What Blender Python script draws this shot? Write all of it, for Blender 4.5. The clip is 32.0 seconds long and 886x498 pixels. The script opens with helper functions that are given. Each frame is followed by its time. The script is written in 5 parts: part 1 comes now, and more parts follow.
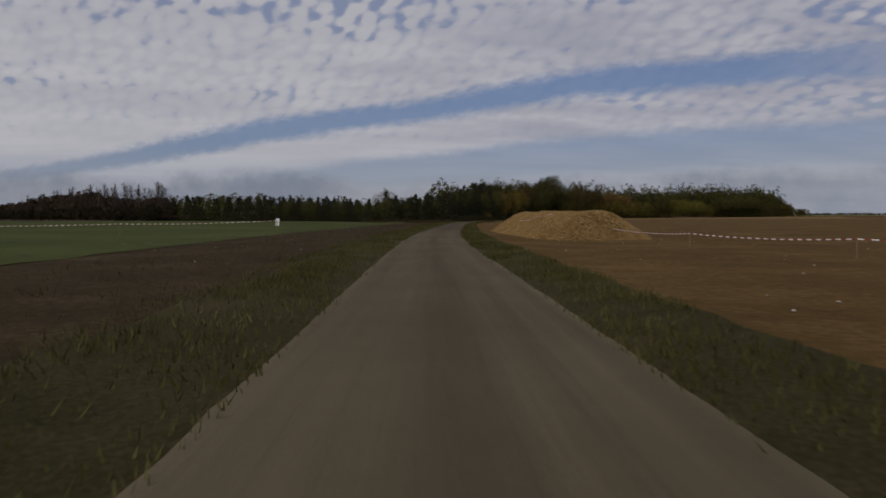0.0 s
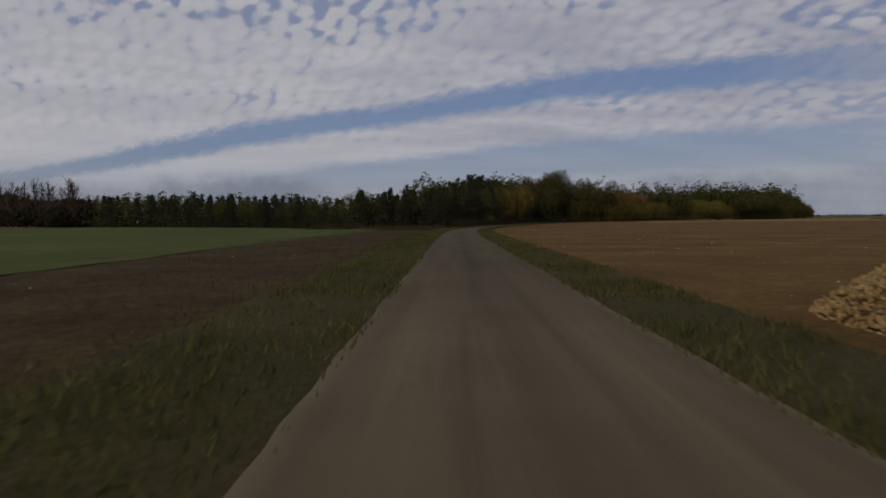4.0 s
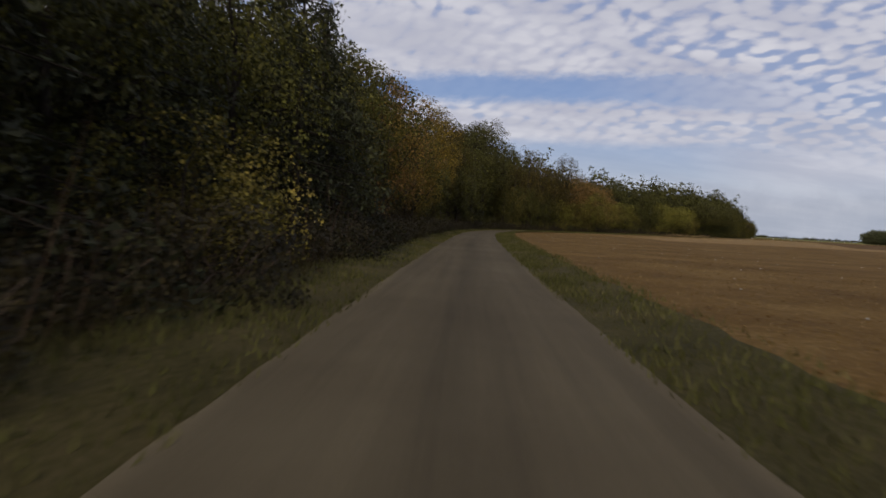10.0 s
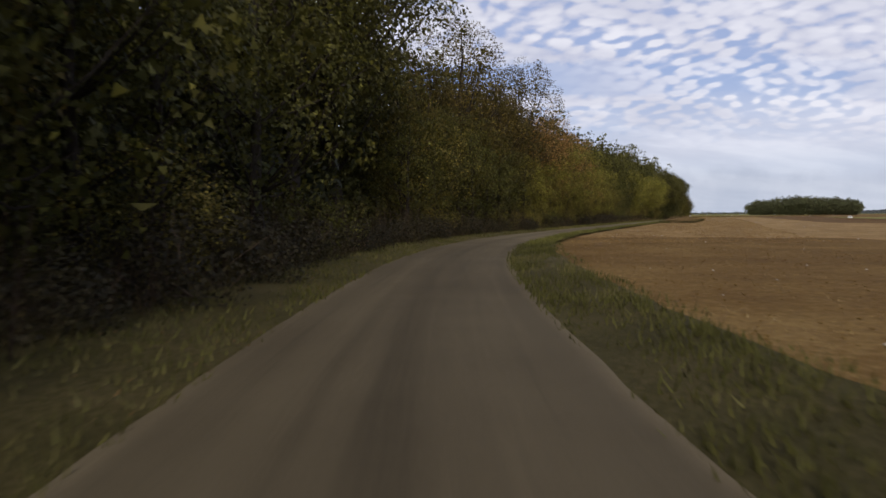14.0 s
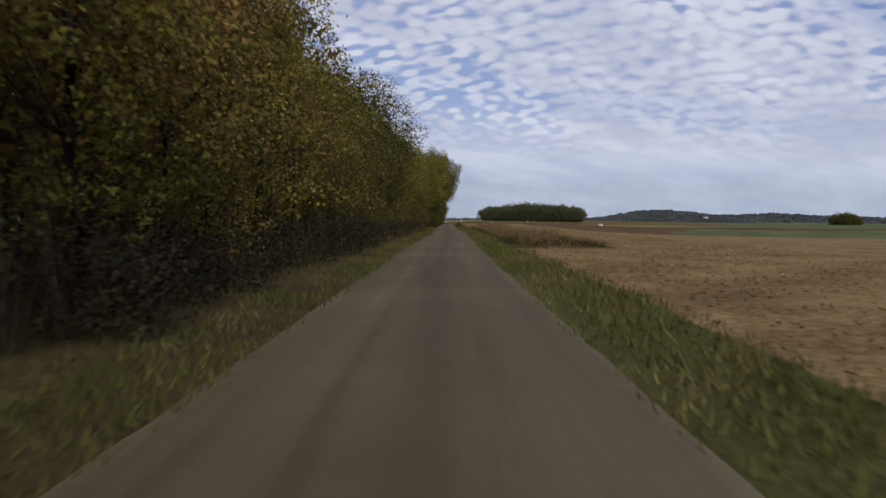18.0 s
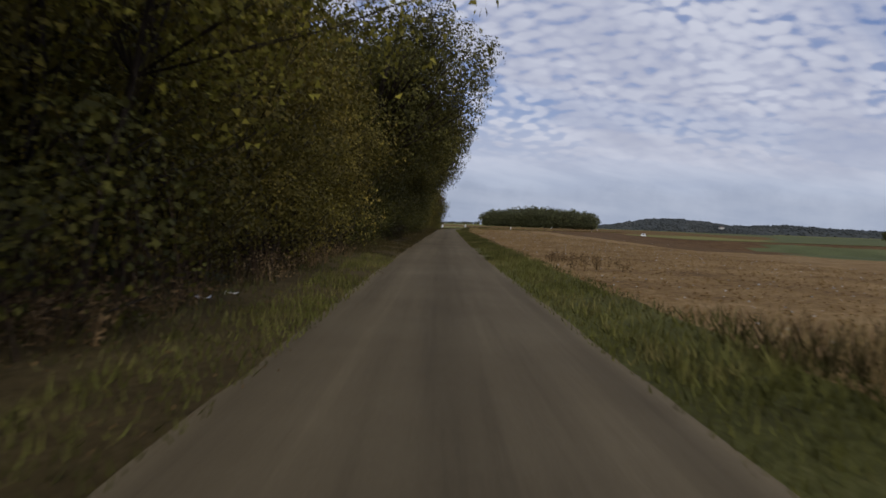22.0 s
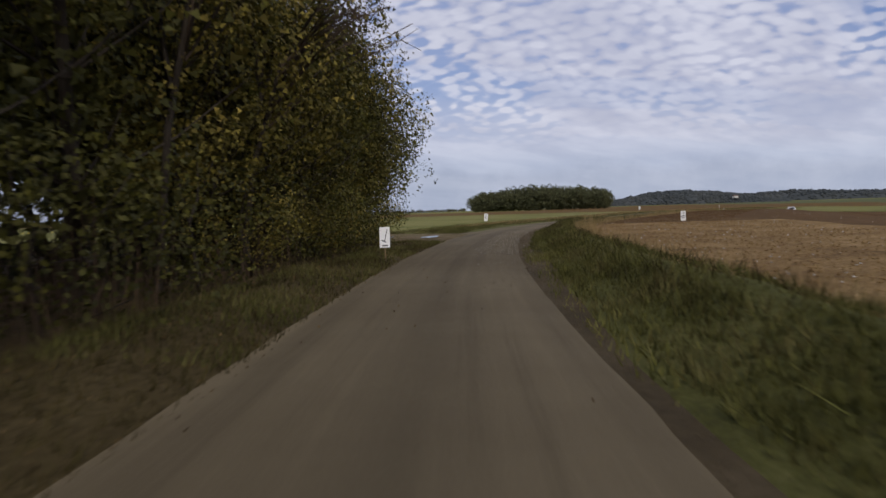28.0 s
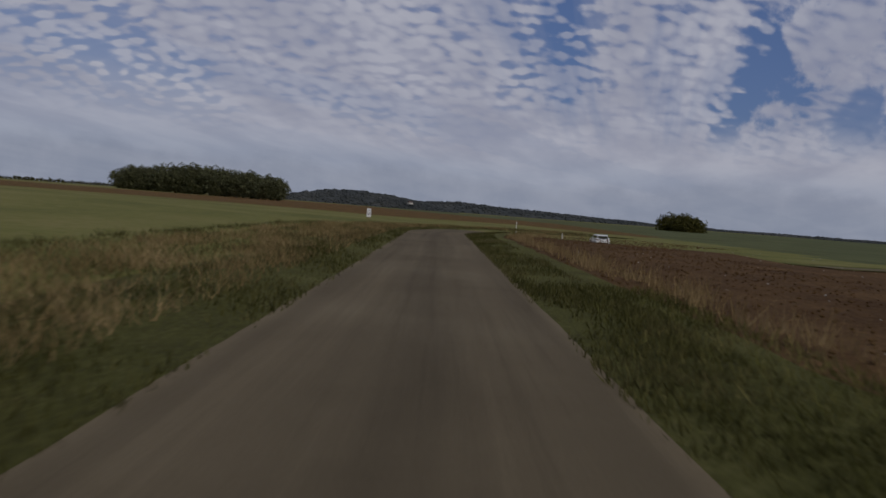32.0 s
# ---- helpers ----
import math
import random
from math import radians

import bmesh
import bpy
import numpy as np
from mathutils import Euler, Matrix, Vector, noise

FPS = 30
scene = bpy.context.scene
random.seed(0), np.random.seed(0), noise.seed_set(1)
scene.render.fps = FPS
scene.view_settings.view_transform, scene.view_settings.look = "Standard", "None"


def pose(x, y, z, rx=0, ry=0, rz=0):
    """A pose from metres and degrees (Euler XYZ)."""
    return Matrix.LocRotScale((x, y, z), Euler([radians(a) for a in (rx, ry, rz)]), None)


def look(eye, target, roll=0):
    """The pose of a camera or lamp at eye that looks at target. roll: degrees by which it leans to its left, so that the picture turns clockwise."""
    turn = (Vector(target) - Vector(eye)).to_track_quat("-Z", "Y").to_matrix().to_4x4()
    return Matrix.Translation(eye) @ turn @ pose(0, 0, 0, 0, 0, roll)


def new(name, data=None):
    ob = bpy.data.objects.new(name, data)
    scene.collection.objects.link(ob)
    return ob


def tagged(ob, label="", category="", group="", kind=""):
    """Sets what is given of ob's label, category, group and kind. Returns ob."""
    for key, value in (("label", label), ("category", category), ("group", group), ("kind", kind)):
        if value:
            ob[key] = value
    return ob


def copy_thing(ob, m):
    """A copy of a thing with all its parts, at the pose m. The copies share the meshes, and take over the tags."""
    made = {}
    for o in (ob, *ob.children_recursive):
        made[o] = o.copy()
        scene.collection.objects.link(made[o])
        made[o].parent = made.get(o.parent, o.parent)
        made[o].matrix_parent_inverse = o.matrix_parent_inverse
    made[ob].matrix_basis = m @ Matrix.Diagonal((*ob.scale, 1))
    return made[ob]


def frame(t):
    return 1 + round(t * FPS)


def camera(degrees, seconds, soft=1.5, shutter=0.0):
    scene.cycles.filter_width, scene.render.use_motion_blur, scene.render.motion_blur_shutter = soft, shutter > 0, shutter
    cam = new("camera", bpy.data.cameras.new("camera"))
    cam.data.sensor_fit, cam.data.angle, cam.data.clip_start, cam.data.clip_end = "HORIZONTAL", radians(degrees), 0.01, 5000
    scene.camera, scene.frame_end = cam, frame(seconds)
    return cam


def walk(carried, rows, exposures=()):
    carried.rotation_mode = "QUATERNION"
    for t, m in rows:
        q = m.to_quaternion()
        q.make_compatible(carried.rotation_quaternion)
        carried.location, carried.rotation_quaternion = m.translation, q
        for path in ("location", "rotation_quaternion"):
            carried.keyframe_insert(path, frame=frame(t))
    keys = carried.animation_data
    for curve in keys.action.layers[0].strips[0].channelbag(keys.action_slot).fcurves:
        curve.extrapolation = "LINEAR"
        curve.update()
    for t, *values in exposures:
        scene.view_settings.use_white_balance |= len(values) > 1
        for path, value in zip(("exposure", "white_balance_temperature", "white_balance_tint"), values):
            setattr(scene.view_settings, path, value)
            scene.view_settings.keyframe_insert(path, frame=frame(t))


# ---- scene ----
# ---- camera and walk ----
LENS = 60.0
EYE = 1.25
# seconds, x, y, yaw, pitch, roll
PATH = [
    (0, 0.00, 0.03, 36.82, -2.44, -0.21),
    (0.5, -3.36, 4.15, 42.05, -2.15, 1.81),
    (1, -7.20, 8.43, 43.06, -2.27, 2.08),
    (1.5, -11.27, 13.21, 40.56, -1.60, 1.59),
    (2, -15.50, 18.55, 38.22, -2.22, 0.29),
    (2.5, -19.92, 24.36, 37.19, -1.66, 0.76),
    (3, -24.61, 30.61, 36.79, -2.42, 0.49),
    (3.5, -29.51, 37.53, 35.99, -1.48, -0.99),
    (4, -34.78, 45.01, 35.46, -2.18, -0.49),
    (4.5, -40.25, 53.13, 35.38, -2.35, -0.29),
    (5, -45.95, 61.83, 35.55, -2.45, -0.29),
    (5.5, -52.11, 70.92, 35.79, -2.75, -0.47),
    (6, -58.71, 80.34, 36.00, -2.34, 0.83),
    (6.5, -65.49, 90.14, 35.48, -2.45, 1.60),
    (7, -72.34, 100.27, 34.57, -2.42, 1.68),
    (7.5, -79.05, 110.73, 33.42, -2.64, 2.71),
    (8, -85.69, 121.47, 32.14, -3.19, -0.37),
    (8.5, -92.29, 132.62, 30.30, -3.11, -1.91),
    (9, -98.41, 144.29, 28.55, -2.46, -0.86),
    (9.5, -104.33, 156.16, 26.50, -2.21, 2.32),
    (10, -109.78, 168.12, 24.74, -2.26, 3.30),
    (10.5, -114.74, 179.98, 23.70, -2.14, 1.99),
    (11, -119.46, 191.51, 23.13, -2.45, 0.33),
    (11.5, -123.94, 202.65, 22.69, -2.37, -0.18),
    (12, -128.30, 213.43, 22.35, -2.74, -0.10),
    (12.5, -132.50, 223.88, 21.87, -2.70, -0.53),
    (13, -136.45, 234.07, 20.46, -2.76, 1.07),
    (13.5, -140.00, 244.10, 18.58, -2.84, -0.87),
    (14, -143.14, 253.99, 15.46, -2.48, -0.34),
    (14.5, -145.96, 263.81, 11.35, -2.42, -0.02),
    (15, -148.61, 273.60, 7.00, -2.47, 0.29),
    (15.5, -150.10, 283.62, 3.42, -2.74, 0.70),
    (16, -150.58, 293.88, 0.22, -3.38, 2.15),
    (16.5, -150.46, 304.36, -1.85, -2.56, 2.81),
    (17, -150.01, 314.93, -3.33, -2.69, 3.88),
    (17.5, -149.23, 325.44, -4.05, -2.29, 2.25),
    (18, -148.31, 335.99, -4.21, -2.20, 0.49),
    (18.5, -147.50, 346.70, -4.14, -1.91, -0.98),
    (19, -146.57, 357.49, -3.75, -2.00, -0.33),
    (19.5, -145.75, 368.37, -3.80, -2.11, 0.45),
    (20, -144.88, 379.33, -4.09, -1.91, -0.16),
    (20.5, -143.95, 390.30, -4.01, -1.82, 0.99),
    (21, -142.99, 401.20, -4.07, -1.97, 2.48),
    (21.5, -142.26, 411.92, -4.27, -2.11, 2.77),
    (22, -141.47, 422.53, -4.35, -1.95, 2.02),
    (22.5, -140.67, 433.17, -4.32, -1.55, 1.65),
    (23, -139.78, 443.97, -4.21, -1.61, 0.83),
    (23.5, -138.86, 455.00, -4.15, -1.80, -0.51),
    (24, -137.92, 466.27, -4.19, -1.63, -1.24),
    (24.5, -136.95, 477.77, -4.19, -1.86, -1.33),
    (25, -135.97, 489.47, -4.00, -1.14, -1.02),
    (25.5, -134.90, 501.30, -4.24, -2.21, 0.58),
    (26, -133.88, 513.13, -4.13, -2.35, 0.25),
    (26.5, -132.89, 524.87, -3.71, -2.38, 0.00),
    (27, -132.00, 536.42, -3.56, -2.44, -0.26),
    (27.5, -131.16, 547.68, -4.28, -2.65, -1.02),
    (28, -130.04, 558.49, -5.61, -2.79, -1.91),
    (28.5, -128.78, 568.89, -7.45, -3.14, -0.88),
    (29, -127.07, 579.10, -9.26, -3.47, -2.34),
    (29.5, -124.87, 589.41, -11.75, -3.53, -1.90),
    (30, -122.20, 599.78, -15.14, -3.27, -1.60),
    (30.5, -118.95, 610.14, -19.41, -2.11, -1.17),
    (31, -114.78, 620.36, -24.43, -2.19, 2.04),
    (31.5, -109.88, 630.31, -26.96, -2.30, 2.00),
    (32, -104.51, 639.95, -29.62, -2.85, 4.30),
]
cam = camera(LENS, 32.0, soft=1.6, shutter=0.14)
walk(cam, [(t, pose(x, y, EYE, 90 + p, -r, w)) for t, x, y, w, p, r in PATH],
     exposures=[(t, e, 6480 if t < 14 else 6020 if t < 27 else 6100, 12 if t < 27 else 14) for t, e in ((0.0, -0.65), (3.0, -0.7), (6.0, -0.62), (8.0, -0.4), (9.5, -0.12), (12.0, 0.22), (13.5, 0.33), (15.5, 0.4), (17.0, 0.2), (19.0, -0.05), (23.0, -0.12), (25.0, -0.1), (28.0, 0.0), (29.0, -0.12), (30.0, -0.25), (31.0, -0.6), (32.0, -0.78))])

# ---- world ----
SUN_ROT, SUN_EL = radians(164), radians(33)
world = bpy.data.worlds.new("sky")
scene.world = world
world.use_nodes = True
wt = world.node_tree
wt.nodes.clear()


def node(tree, kind, **inputs):
    n = tree.nodes.new(kind)
    for k, v in inputs.items():
        key = int(k[1:]) if k[0] == "i" and k[1:].isdigit() else k.replace("_", " ")
        if isinstance(v, bpy.types.NodeSocket):
            tree.links.new(v, n.inputs[key])
        else:
            n.inputs[key].default_value = v
    return n


def calc(tree, op, a, b=0.0, clamp=False):
    n = tree.nodes.new("ShaderNodeMath")
    n.operation, n.use_clamp = op, clamp
    for i, v in enumerate((a, b)):
        if isinstance(v, bpy.types.NodeSocket):
            tree.links.new(v, n.inputs[i])
        else:
            n.inputs[i].default_value = v
    return n.outputs[0]


def ramp(tree, fac, stops, smooth=True):
    n = tree.nodes.new("ShaderNodeValToRGB")
    tree.links.new(fac, n.inputs[0])
    n.color_ramp.interpolation = "EASE" if smooth else "LINEAR"
    e = n.color_ramp.elements
    while len(e) < len(stops):
        e.new(0.5)
    for el, (p, c) in zip(e, stops):
        el.position = p
        el.color = (c, c, c, 1) if isinstance(c, (int, float)) else (*c, 1)
    return n.outputs[0]


def blend(tree, fac, a, b, mode="MIX"):
    n = tree.nodes.new("ShaderNodeMix")
    n.data_type, n.blend_type = "RGBA", mode
    for k, v in ((0, fac), (6, a), (7, b)):
        if isinstance(v, bpy.types.NodeSocket):
            tree.links.new(v, n.inputs[k])
        else:
            n.inputs[k].default_value = v if k == 0 else (*v, 1)
    return n.outputs[2]


def build_sky():
    """High rippled cloud in streets that run to the north-east, with clear lanes between them."""
    t = wt
    co = t.nodes.new("ShaderNodeTexCoord").outputs["Generated"]
    sep = node(t, "ShaderNodeSeparateXYZ", i0=co)
    up = sep.outputs[2]
    z = calc(t, "ADD", calc(t, "MAXIMUM", up, 0.0), 0.12)
    u, v = calc(t, "DIVIDE", sep.outputs[0], z), calc(t, "DIVIDE", sep.outputs[1], z)
    flat = node(t, "ShaderNodeCombineXYZ", i0=u, i1=v).outputs[0]
    sky = t.nodes.new("ShaderNodeTexSky")
    sky.sky_type, sky.sun_disc = "NISHITA", False
    sky.sun_elevation, sky.sun_rotation = SUN_EL, SUN_ROT
    blue = blend(t, 0.55, blend(t, 1.0, sky.outputs[0], (0.10, 0.105, 0.12), "MULTIPLY"), (0.12, 0.20, 0.47))
    # along and across the cloud streets
    a = radians(44)
    run = calc(t, "ADD", calc(t, "MULTIPLY", u, math.sin(a)), calc(t, "MULTIPLY", v, math.cos(a)))
    across = calc(t, "SUBTRACT", calc(t, "MULTIPLY", u, math.cos(a)), calc(t, "MULTIPLY", v, math.sin(a)))
    street = node(t, "ShaderNodeCombineXYZ", i0=across, i1=run).outputs[0]
    warp = node(t, "ShaderNodeTexNoise", Vector=flat, Scale=1.4, Detail=4.0).outputs["Color"]
    bent = blend(t, 0.12, street, warp, "ADD")
    # puffs and ripples of the broken cloud, drawn with less foreshortening near the horizon
    zz = calc(t, "ADD", calc(t, "MAXIMUM", up, 0.0), 0.44)
    nu, nv = calc(t, "DIVIDE", sep.outputs[0], zz), calc(t, "DIVIDE", sep.outputs[1], zz)
    near = node(t, "ShaderNodeCombineXYZ", i0=nu, i1=nv).outputs[0]
    near = blend(t, 0.06, near, node(t, "ShaderNodeTexNoise", Vector=near, Scale=3.0, Detail=3.0).outputs["Color"], "ADD")
    turned = node(t, "ShaderNodeMapping", Vector=near)
    turned.inputs["Scale"].default_value = (0.85, 1.2, 1.0)
    turned.inputs["Rotation"].default_value = (0, 0, 0.8)
    cells = t.nodes.new("ShaderNodeTexVoronoi")
    cells.feature = "SMOOTH_F1"
    t.links.new(turned.outputs[0], cells.inputs["Vector"])
    cells.inputs["Scale"].default_value, cells.inputs["Smoothness"].default_value = 36.0, 0.8
    puffs = ramp(t, cells.outputs["Distance"], [(0.12, 0.0), (0.78, 1.0)])
    fine = node(t, "ShaderNodeTexNoise", Vector=turned.outputs[0], Scale=36.0, Detail=5.0, Roughness=0.6).outputs[0]
    waves = node(t, "ShaderNodeTexWave", Vector=turned.outputs[0], Scale=7.5, Distortion=5.0, Detail=2.0)
    waves.bands_direction = "Y"
    waves.inputs["Detail Scale"].default_value = 2.5
    small = calc(t, "ADD", calc(t, "MULTIPLY", puffs, 0.42), calc(t, "ADD", calc(t, "MULTIPLY", fine, 0.40), calc(t, "MULTIPLY", waves.outputs["Fac"], 0.18)))
    # where the sheet is closed, and where it breaks up
    wide = node(t, "ShaderNodeMapping", Vector=bent)
    wide.inputs["Scale"].default_value = (1.0, 0.42, 1.0)
    wide.inputs["Location"].default_value = (0.35, 0.1, 0.0)
    broad = node(t, "ShaderNodeTexNoise", Vector=wide.outputs[0], Scale=1.15, Detail=4.0, Roughness=0.55).outputs[0]
    steep = ramp(t, up, [(0.07, 0.0), (0.3, 1.0)])
    loose = calc(t, "ADD", ramp(t, broad, [(0.44, 0.0), (0.64, 0.8)]), calc(t, "MULTIPLY", steep, 0.2), True)
    loose = calc(t, "SUBTRACT", loose, ramp(t, calc(t, "ADD", sep.outputs[0], 1.0), [(0.45, 0.42), (0.85, 0.0)]), True)
    gaps = ramp(t, calc(t, "ADD", small, calc(t, "MULTIPLY", loose, 0.42)), [(0.68, 0.0), (0.98, 0.62)])
    keep = ramp(t, up, [(0.06, 0.0), (0.17, 1.0)])
    veil = calc(t, "SUBTRACT", 1.0, calc(t, "MULTIPLY", gaps, keep))
    # long thin streaks along the streets in the east
    thread = node(t, "ShaderNodeCombineXYZ", i0=calc(t, "MULTIPLY", across, 3.2), i1=calc(t, "MULTIPLY", run, 0.22)).outputs[0]
    streaks = node(t, "ShaderNodeTexNoise", Vector=blend(t, 0.15, thread, warp, "ADD"), Scale=1.0, Detail=4.0, Roughness=0.6).outputs[0]
    east = ramp(t, calc(t, "DIVIDE", calc(t, "ADD", across, 5.0), 10.0), [(0.38, 0.0), (0.48, 1.0)])
    veil = calc(t, "SUBTRACT", veil, calc(t, "MULTIPLY", calc(t, "MULTIPLY", ramp(t, streaks, [(0.46, 0.0), (0.66, 0.5)]), east), ramp(t, up, [(0.07, 0.0), (0.15, 1.0)])), True)
    # the clear lane across the north and the thinner one beyond it
    wave = node(t, "ShaderNodeTexNoise", Vector=flat, Scale=0.8, Detail=4.0).outputs[0]
    lane_v = calc(t, "ADD", v, calc(t, "MULTIPLY", calc(t, "SUBTRACT", wave, 0.5), 0.5))
    lane_v = calc(t, "ADD", lane_v, calc(t, "MULTIPLY", u, -0.17))
    lane_v = calc(t, "ADD", lane_v, calc(t, "MULTIPLY", calc(t, "SUBTRACT", fine, 0.5), 0.22))
    lane = ramp(t, calc(t, "DIVIDE", lane_v, 10.0), [(0.312, 1.0), (0.333, 0.12), (0.35, 0.10), (0.374, 1.0), (0.425, 0.97), (0.46, 0.3), (0.52, 0.35), (0.6, 0.9)])
    side = ramp(t, calc(t, "DIVIDE", calc(t, "ADD", u, 10.0), 20.0), [(0.44, 0.0), (0.505, 0.85)])
    lane = calc(t, "MAXIMUM", lane, side)
    # the open strip between two streets in the east, with heaped clouds beyond it
    edge_c = calc(t, "ADD", across, calc(t, "MULTIPLY", calc(t, "SUBTRACT", small, 0.5), 0.22))
    gap = ramp(t, calc(t, "DIVIDE", edge_c, 2.0), [(0.14, 0.0), (0.18, 1.0), (0.30, 1.0), (0.35, 0.2), (0.42, 0.85)])
    gap = calc(t, "MULTIPLY", gap, ramp(t, up, [(0.085, 0.0), (0.14, 1.0)]))
    heaps = node(t, "ShaderNodeTexNoise", Vector=co, Scale=8.0, Detail=6.0, Roughness=0.55).outputs[0]
    gap = calc(t, "MULTIPLY", gap, ramp(t, heaps, [(0.50, 1.0), (0.56, 0.1)]))
    mask = calc(t, "MULTIPLY", calc(t, "MULTIPLY", veil, lane), calc(t, "SUBTRACT", 1.0, gap))
    grey = node(t, "ShaderNodeTexNoise", Vector=wide.outputs[0], Scale=2.4, Detail=4.0).outputs[0]
    white = blend(t, ramp(t, grey, [(0.32, 0.0), (0.68, 1.0)]), (0.60, 0.61, 0.69), (0.80, 0.80, 0.85))
    white = blend(t, ramp(t, calc(t, "ADD", sep.outputs[0], 1.0), [(0.2, 0.45), (0.55, 0.0)]), white, (0.9, 0.89, 0.91))
    white = blend(t, calc(t, "MULTIPLY", ramp(t, small, [(0.3, 0.0), (0.75, 0.75)]), calc(t, "MULTIPLY", keep, ramp(t, calc(t, "ADD", sep.outputs[0], 1.0), [(0.35, 0.4), (0.85, 1.0)]))), white, (0.50, 0.52, 0.64))
    both = blend(t, calc(t, "MULTIPLY", mask, 0.95), blue, white)
    # pale clear air and a bank of grey cloud low over the horizon
    both = blend(t, ramp(t, up, [(0.015, 0.6), (0.05, 0.45), (0.09, 0.0)]), both, (0.50, 0.58, 0.70))
    lumps = node(t, "ShaderNodeTexNoise", Vector=co, Scale=9.0, Detail=6.0, Roughness=0.6).outputs[0]
    edge = calc(t, "ADD", up, calc(t, "MULTIPLY", calc(t, "SUBTRACT", lumps, 0.5), 0.07))
    bank = ramp(t, edge, [(0.035, 1.0), (0.06, 0.0)])
    bank_col = blend(t, ramp(t, lumps, [(0.35, 0.0), (0.65, 1.0)]), (0.31, 0.35, 0.44), (0.52, 0.54, 0.60))
    full = blend(t, calc(t, "MULTIPLY", bank, ramp(t, calc(t, "ADD", sep.outputs[0], 0.5), [(0.05, 0.8), (0.5, 0.35)])), both, bank_col)
    bg = node(t, "ShaderNodeBackground", Color=full, Strength=0.85)
    out = t.nodes.new("ShaderNodeOutputWorld")
    t.links.new(bg.outputs[0], out.inputs[0])


build_sky()
lamp = bpy.data.lights.new("sun", "SUN")
lamp.energy, lamp.angle, lamp.color = 2.0, radians(10), (1.0, 0.90, 0.74)
sun = new("sun", lamp)
# the sky's rotation runs clockwise from +y
sun.matrix_world = look(Vector((math.sin(SUN_ROT) * math.cos(SUN_EL), math.cos(SUN_ROT) * math.cos(SUN_EL), math.sin(SUN_EL))) * 50, (0, 0, 0))


# ---- materials ----
def material(name, colours, scale=1.0, detail_scale=None, rough=0.9, bump=0.0, bump_scale=None, island=0.0, translucent=0.0, spec=0.07, stretch=None, random_ob=0.0, metal=0.0, fine_share=0.4, spark=0.0):
    """Colours run dark to light over two sizes of noise; island varies value piece by piece."""
    m = bpy.data.materials.new(name)
    m.use_nodes = True
    t = m.node_tree
    b = t.nodes["Principled BSDF"]
    co = t.nodes.new("ShaderNodeTexCoord").outputs["Object"]
    if stretch:
        mp = node(t, "ShaderNodeMapping", Vector=co)
        mp.inputs["Scale"].default_value = stretch
        co = mp.outputs[0]
    big = node(t, "ShaderNodeTexNoise", Vector=co, Scale=scale, Detail=5.0, Roughness=0.6).outputs[0]
    fine = node(t, "ShaderNodeTexNoise", Vector=co, Scale=detail_scale or scale * 14, Detail=4.0, Roughness=0.65).outputs[0]
    fac = calc(t, "ADD", calc(t, "MULTIPLY", big, 1 - fine_share), calc(t, "MULTIPLY", fine, fine_share))
    n = len(colours)
    col = ramp(t, fac, [(0.32 + 0.36 * i / max(n - 1, 1), c) for i, c in enumerate(colours)], smooth=False)
    geo = t.nodes.new("ShaderNodeNewGeometry")
    if island:
        k = calc(t, "ADD", calc(t, "MULTIPLY", geo.outputs["Random Per Island"], 2 * island), 1 - island)
        col = blend(t, 1.0, col, node(t, "ShaderNodeCombineXYZ", i0=k, i1=k, i2=k).outputs[0], "MULTIPLY")
    if spark:
        k = calc(t, "ADD", calc(t, "MULTIPLY", calc(t, "POWER", geo.outputs["Random Per Island"], 4.0), spark), 0.72)
        col = blend(t, 1.0, col, node(t, "ShaderNodeCombineXYZ", i0=k, i1=k, i2=k).outputs[0], "MULTIPLY")
    if random_ob:
        info = t.nodes.new("ShaderNodeObjectInfo")
        k = calc(t, "ADD", calc(t, "MULTIPLY", info.outputs["Random"], 2 * random_ob), 1 - random_ob)
        col = blend(t, 1.0, col, node(t, "ShaderNodeCombineXYZ", i0=k, i1=k, i2=k).outputs[0], "MULTIPLY")
    t.links.new(col, b.inputs["Base Color"])
    b.inputs["Roughness"].default_value = rough
    b.inputs["Metallic"].default_value = metal
    b.inputs["Specular IOR Level"].default_value = spec
    if bump:
        h = node(t, "ShaderNodeTexNoise", Vector=co, Scale=bump_scale or scale * 20, Detail=5.0, Roughness=0.7).outputs[0]
        bp = node(t, "ShaderNodeBump", Height=h, Strength=bump, Distance=0.05)
        t.links.new(bp.outputs[0], b.inputs["Normal"])
    if translucent:
        tr = node(t, "ShaderNodeBsdfTranslucent", Color=col)
        mx = node(t, "ShaderNodeMixShader", i0=translucent, i1=b.outputs[0], i2=tr.outputs[0])
        t.links.new(mx.outputs[0], t.nodes["Material Output"].inputs[0])
    return m


def leaf_material(name, dark, mid, light, translucent=0.3):
    return material(name, [dark, mid, light], scale=0.45, detail_scale=2.2, rough=0.7, spark=1.3, translucent=translucent, spec=0.2, random_ob=0.2)


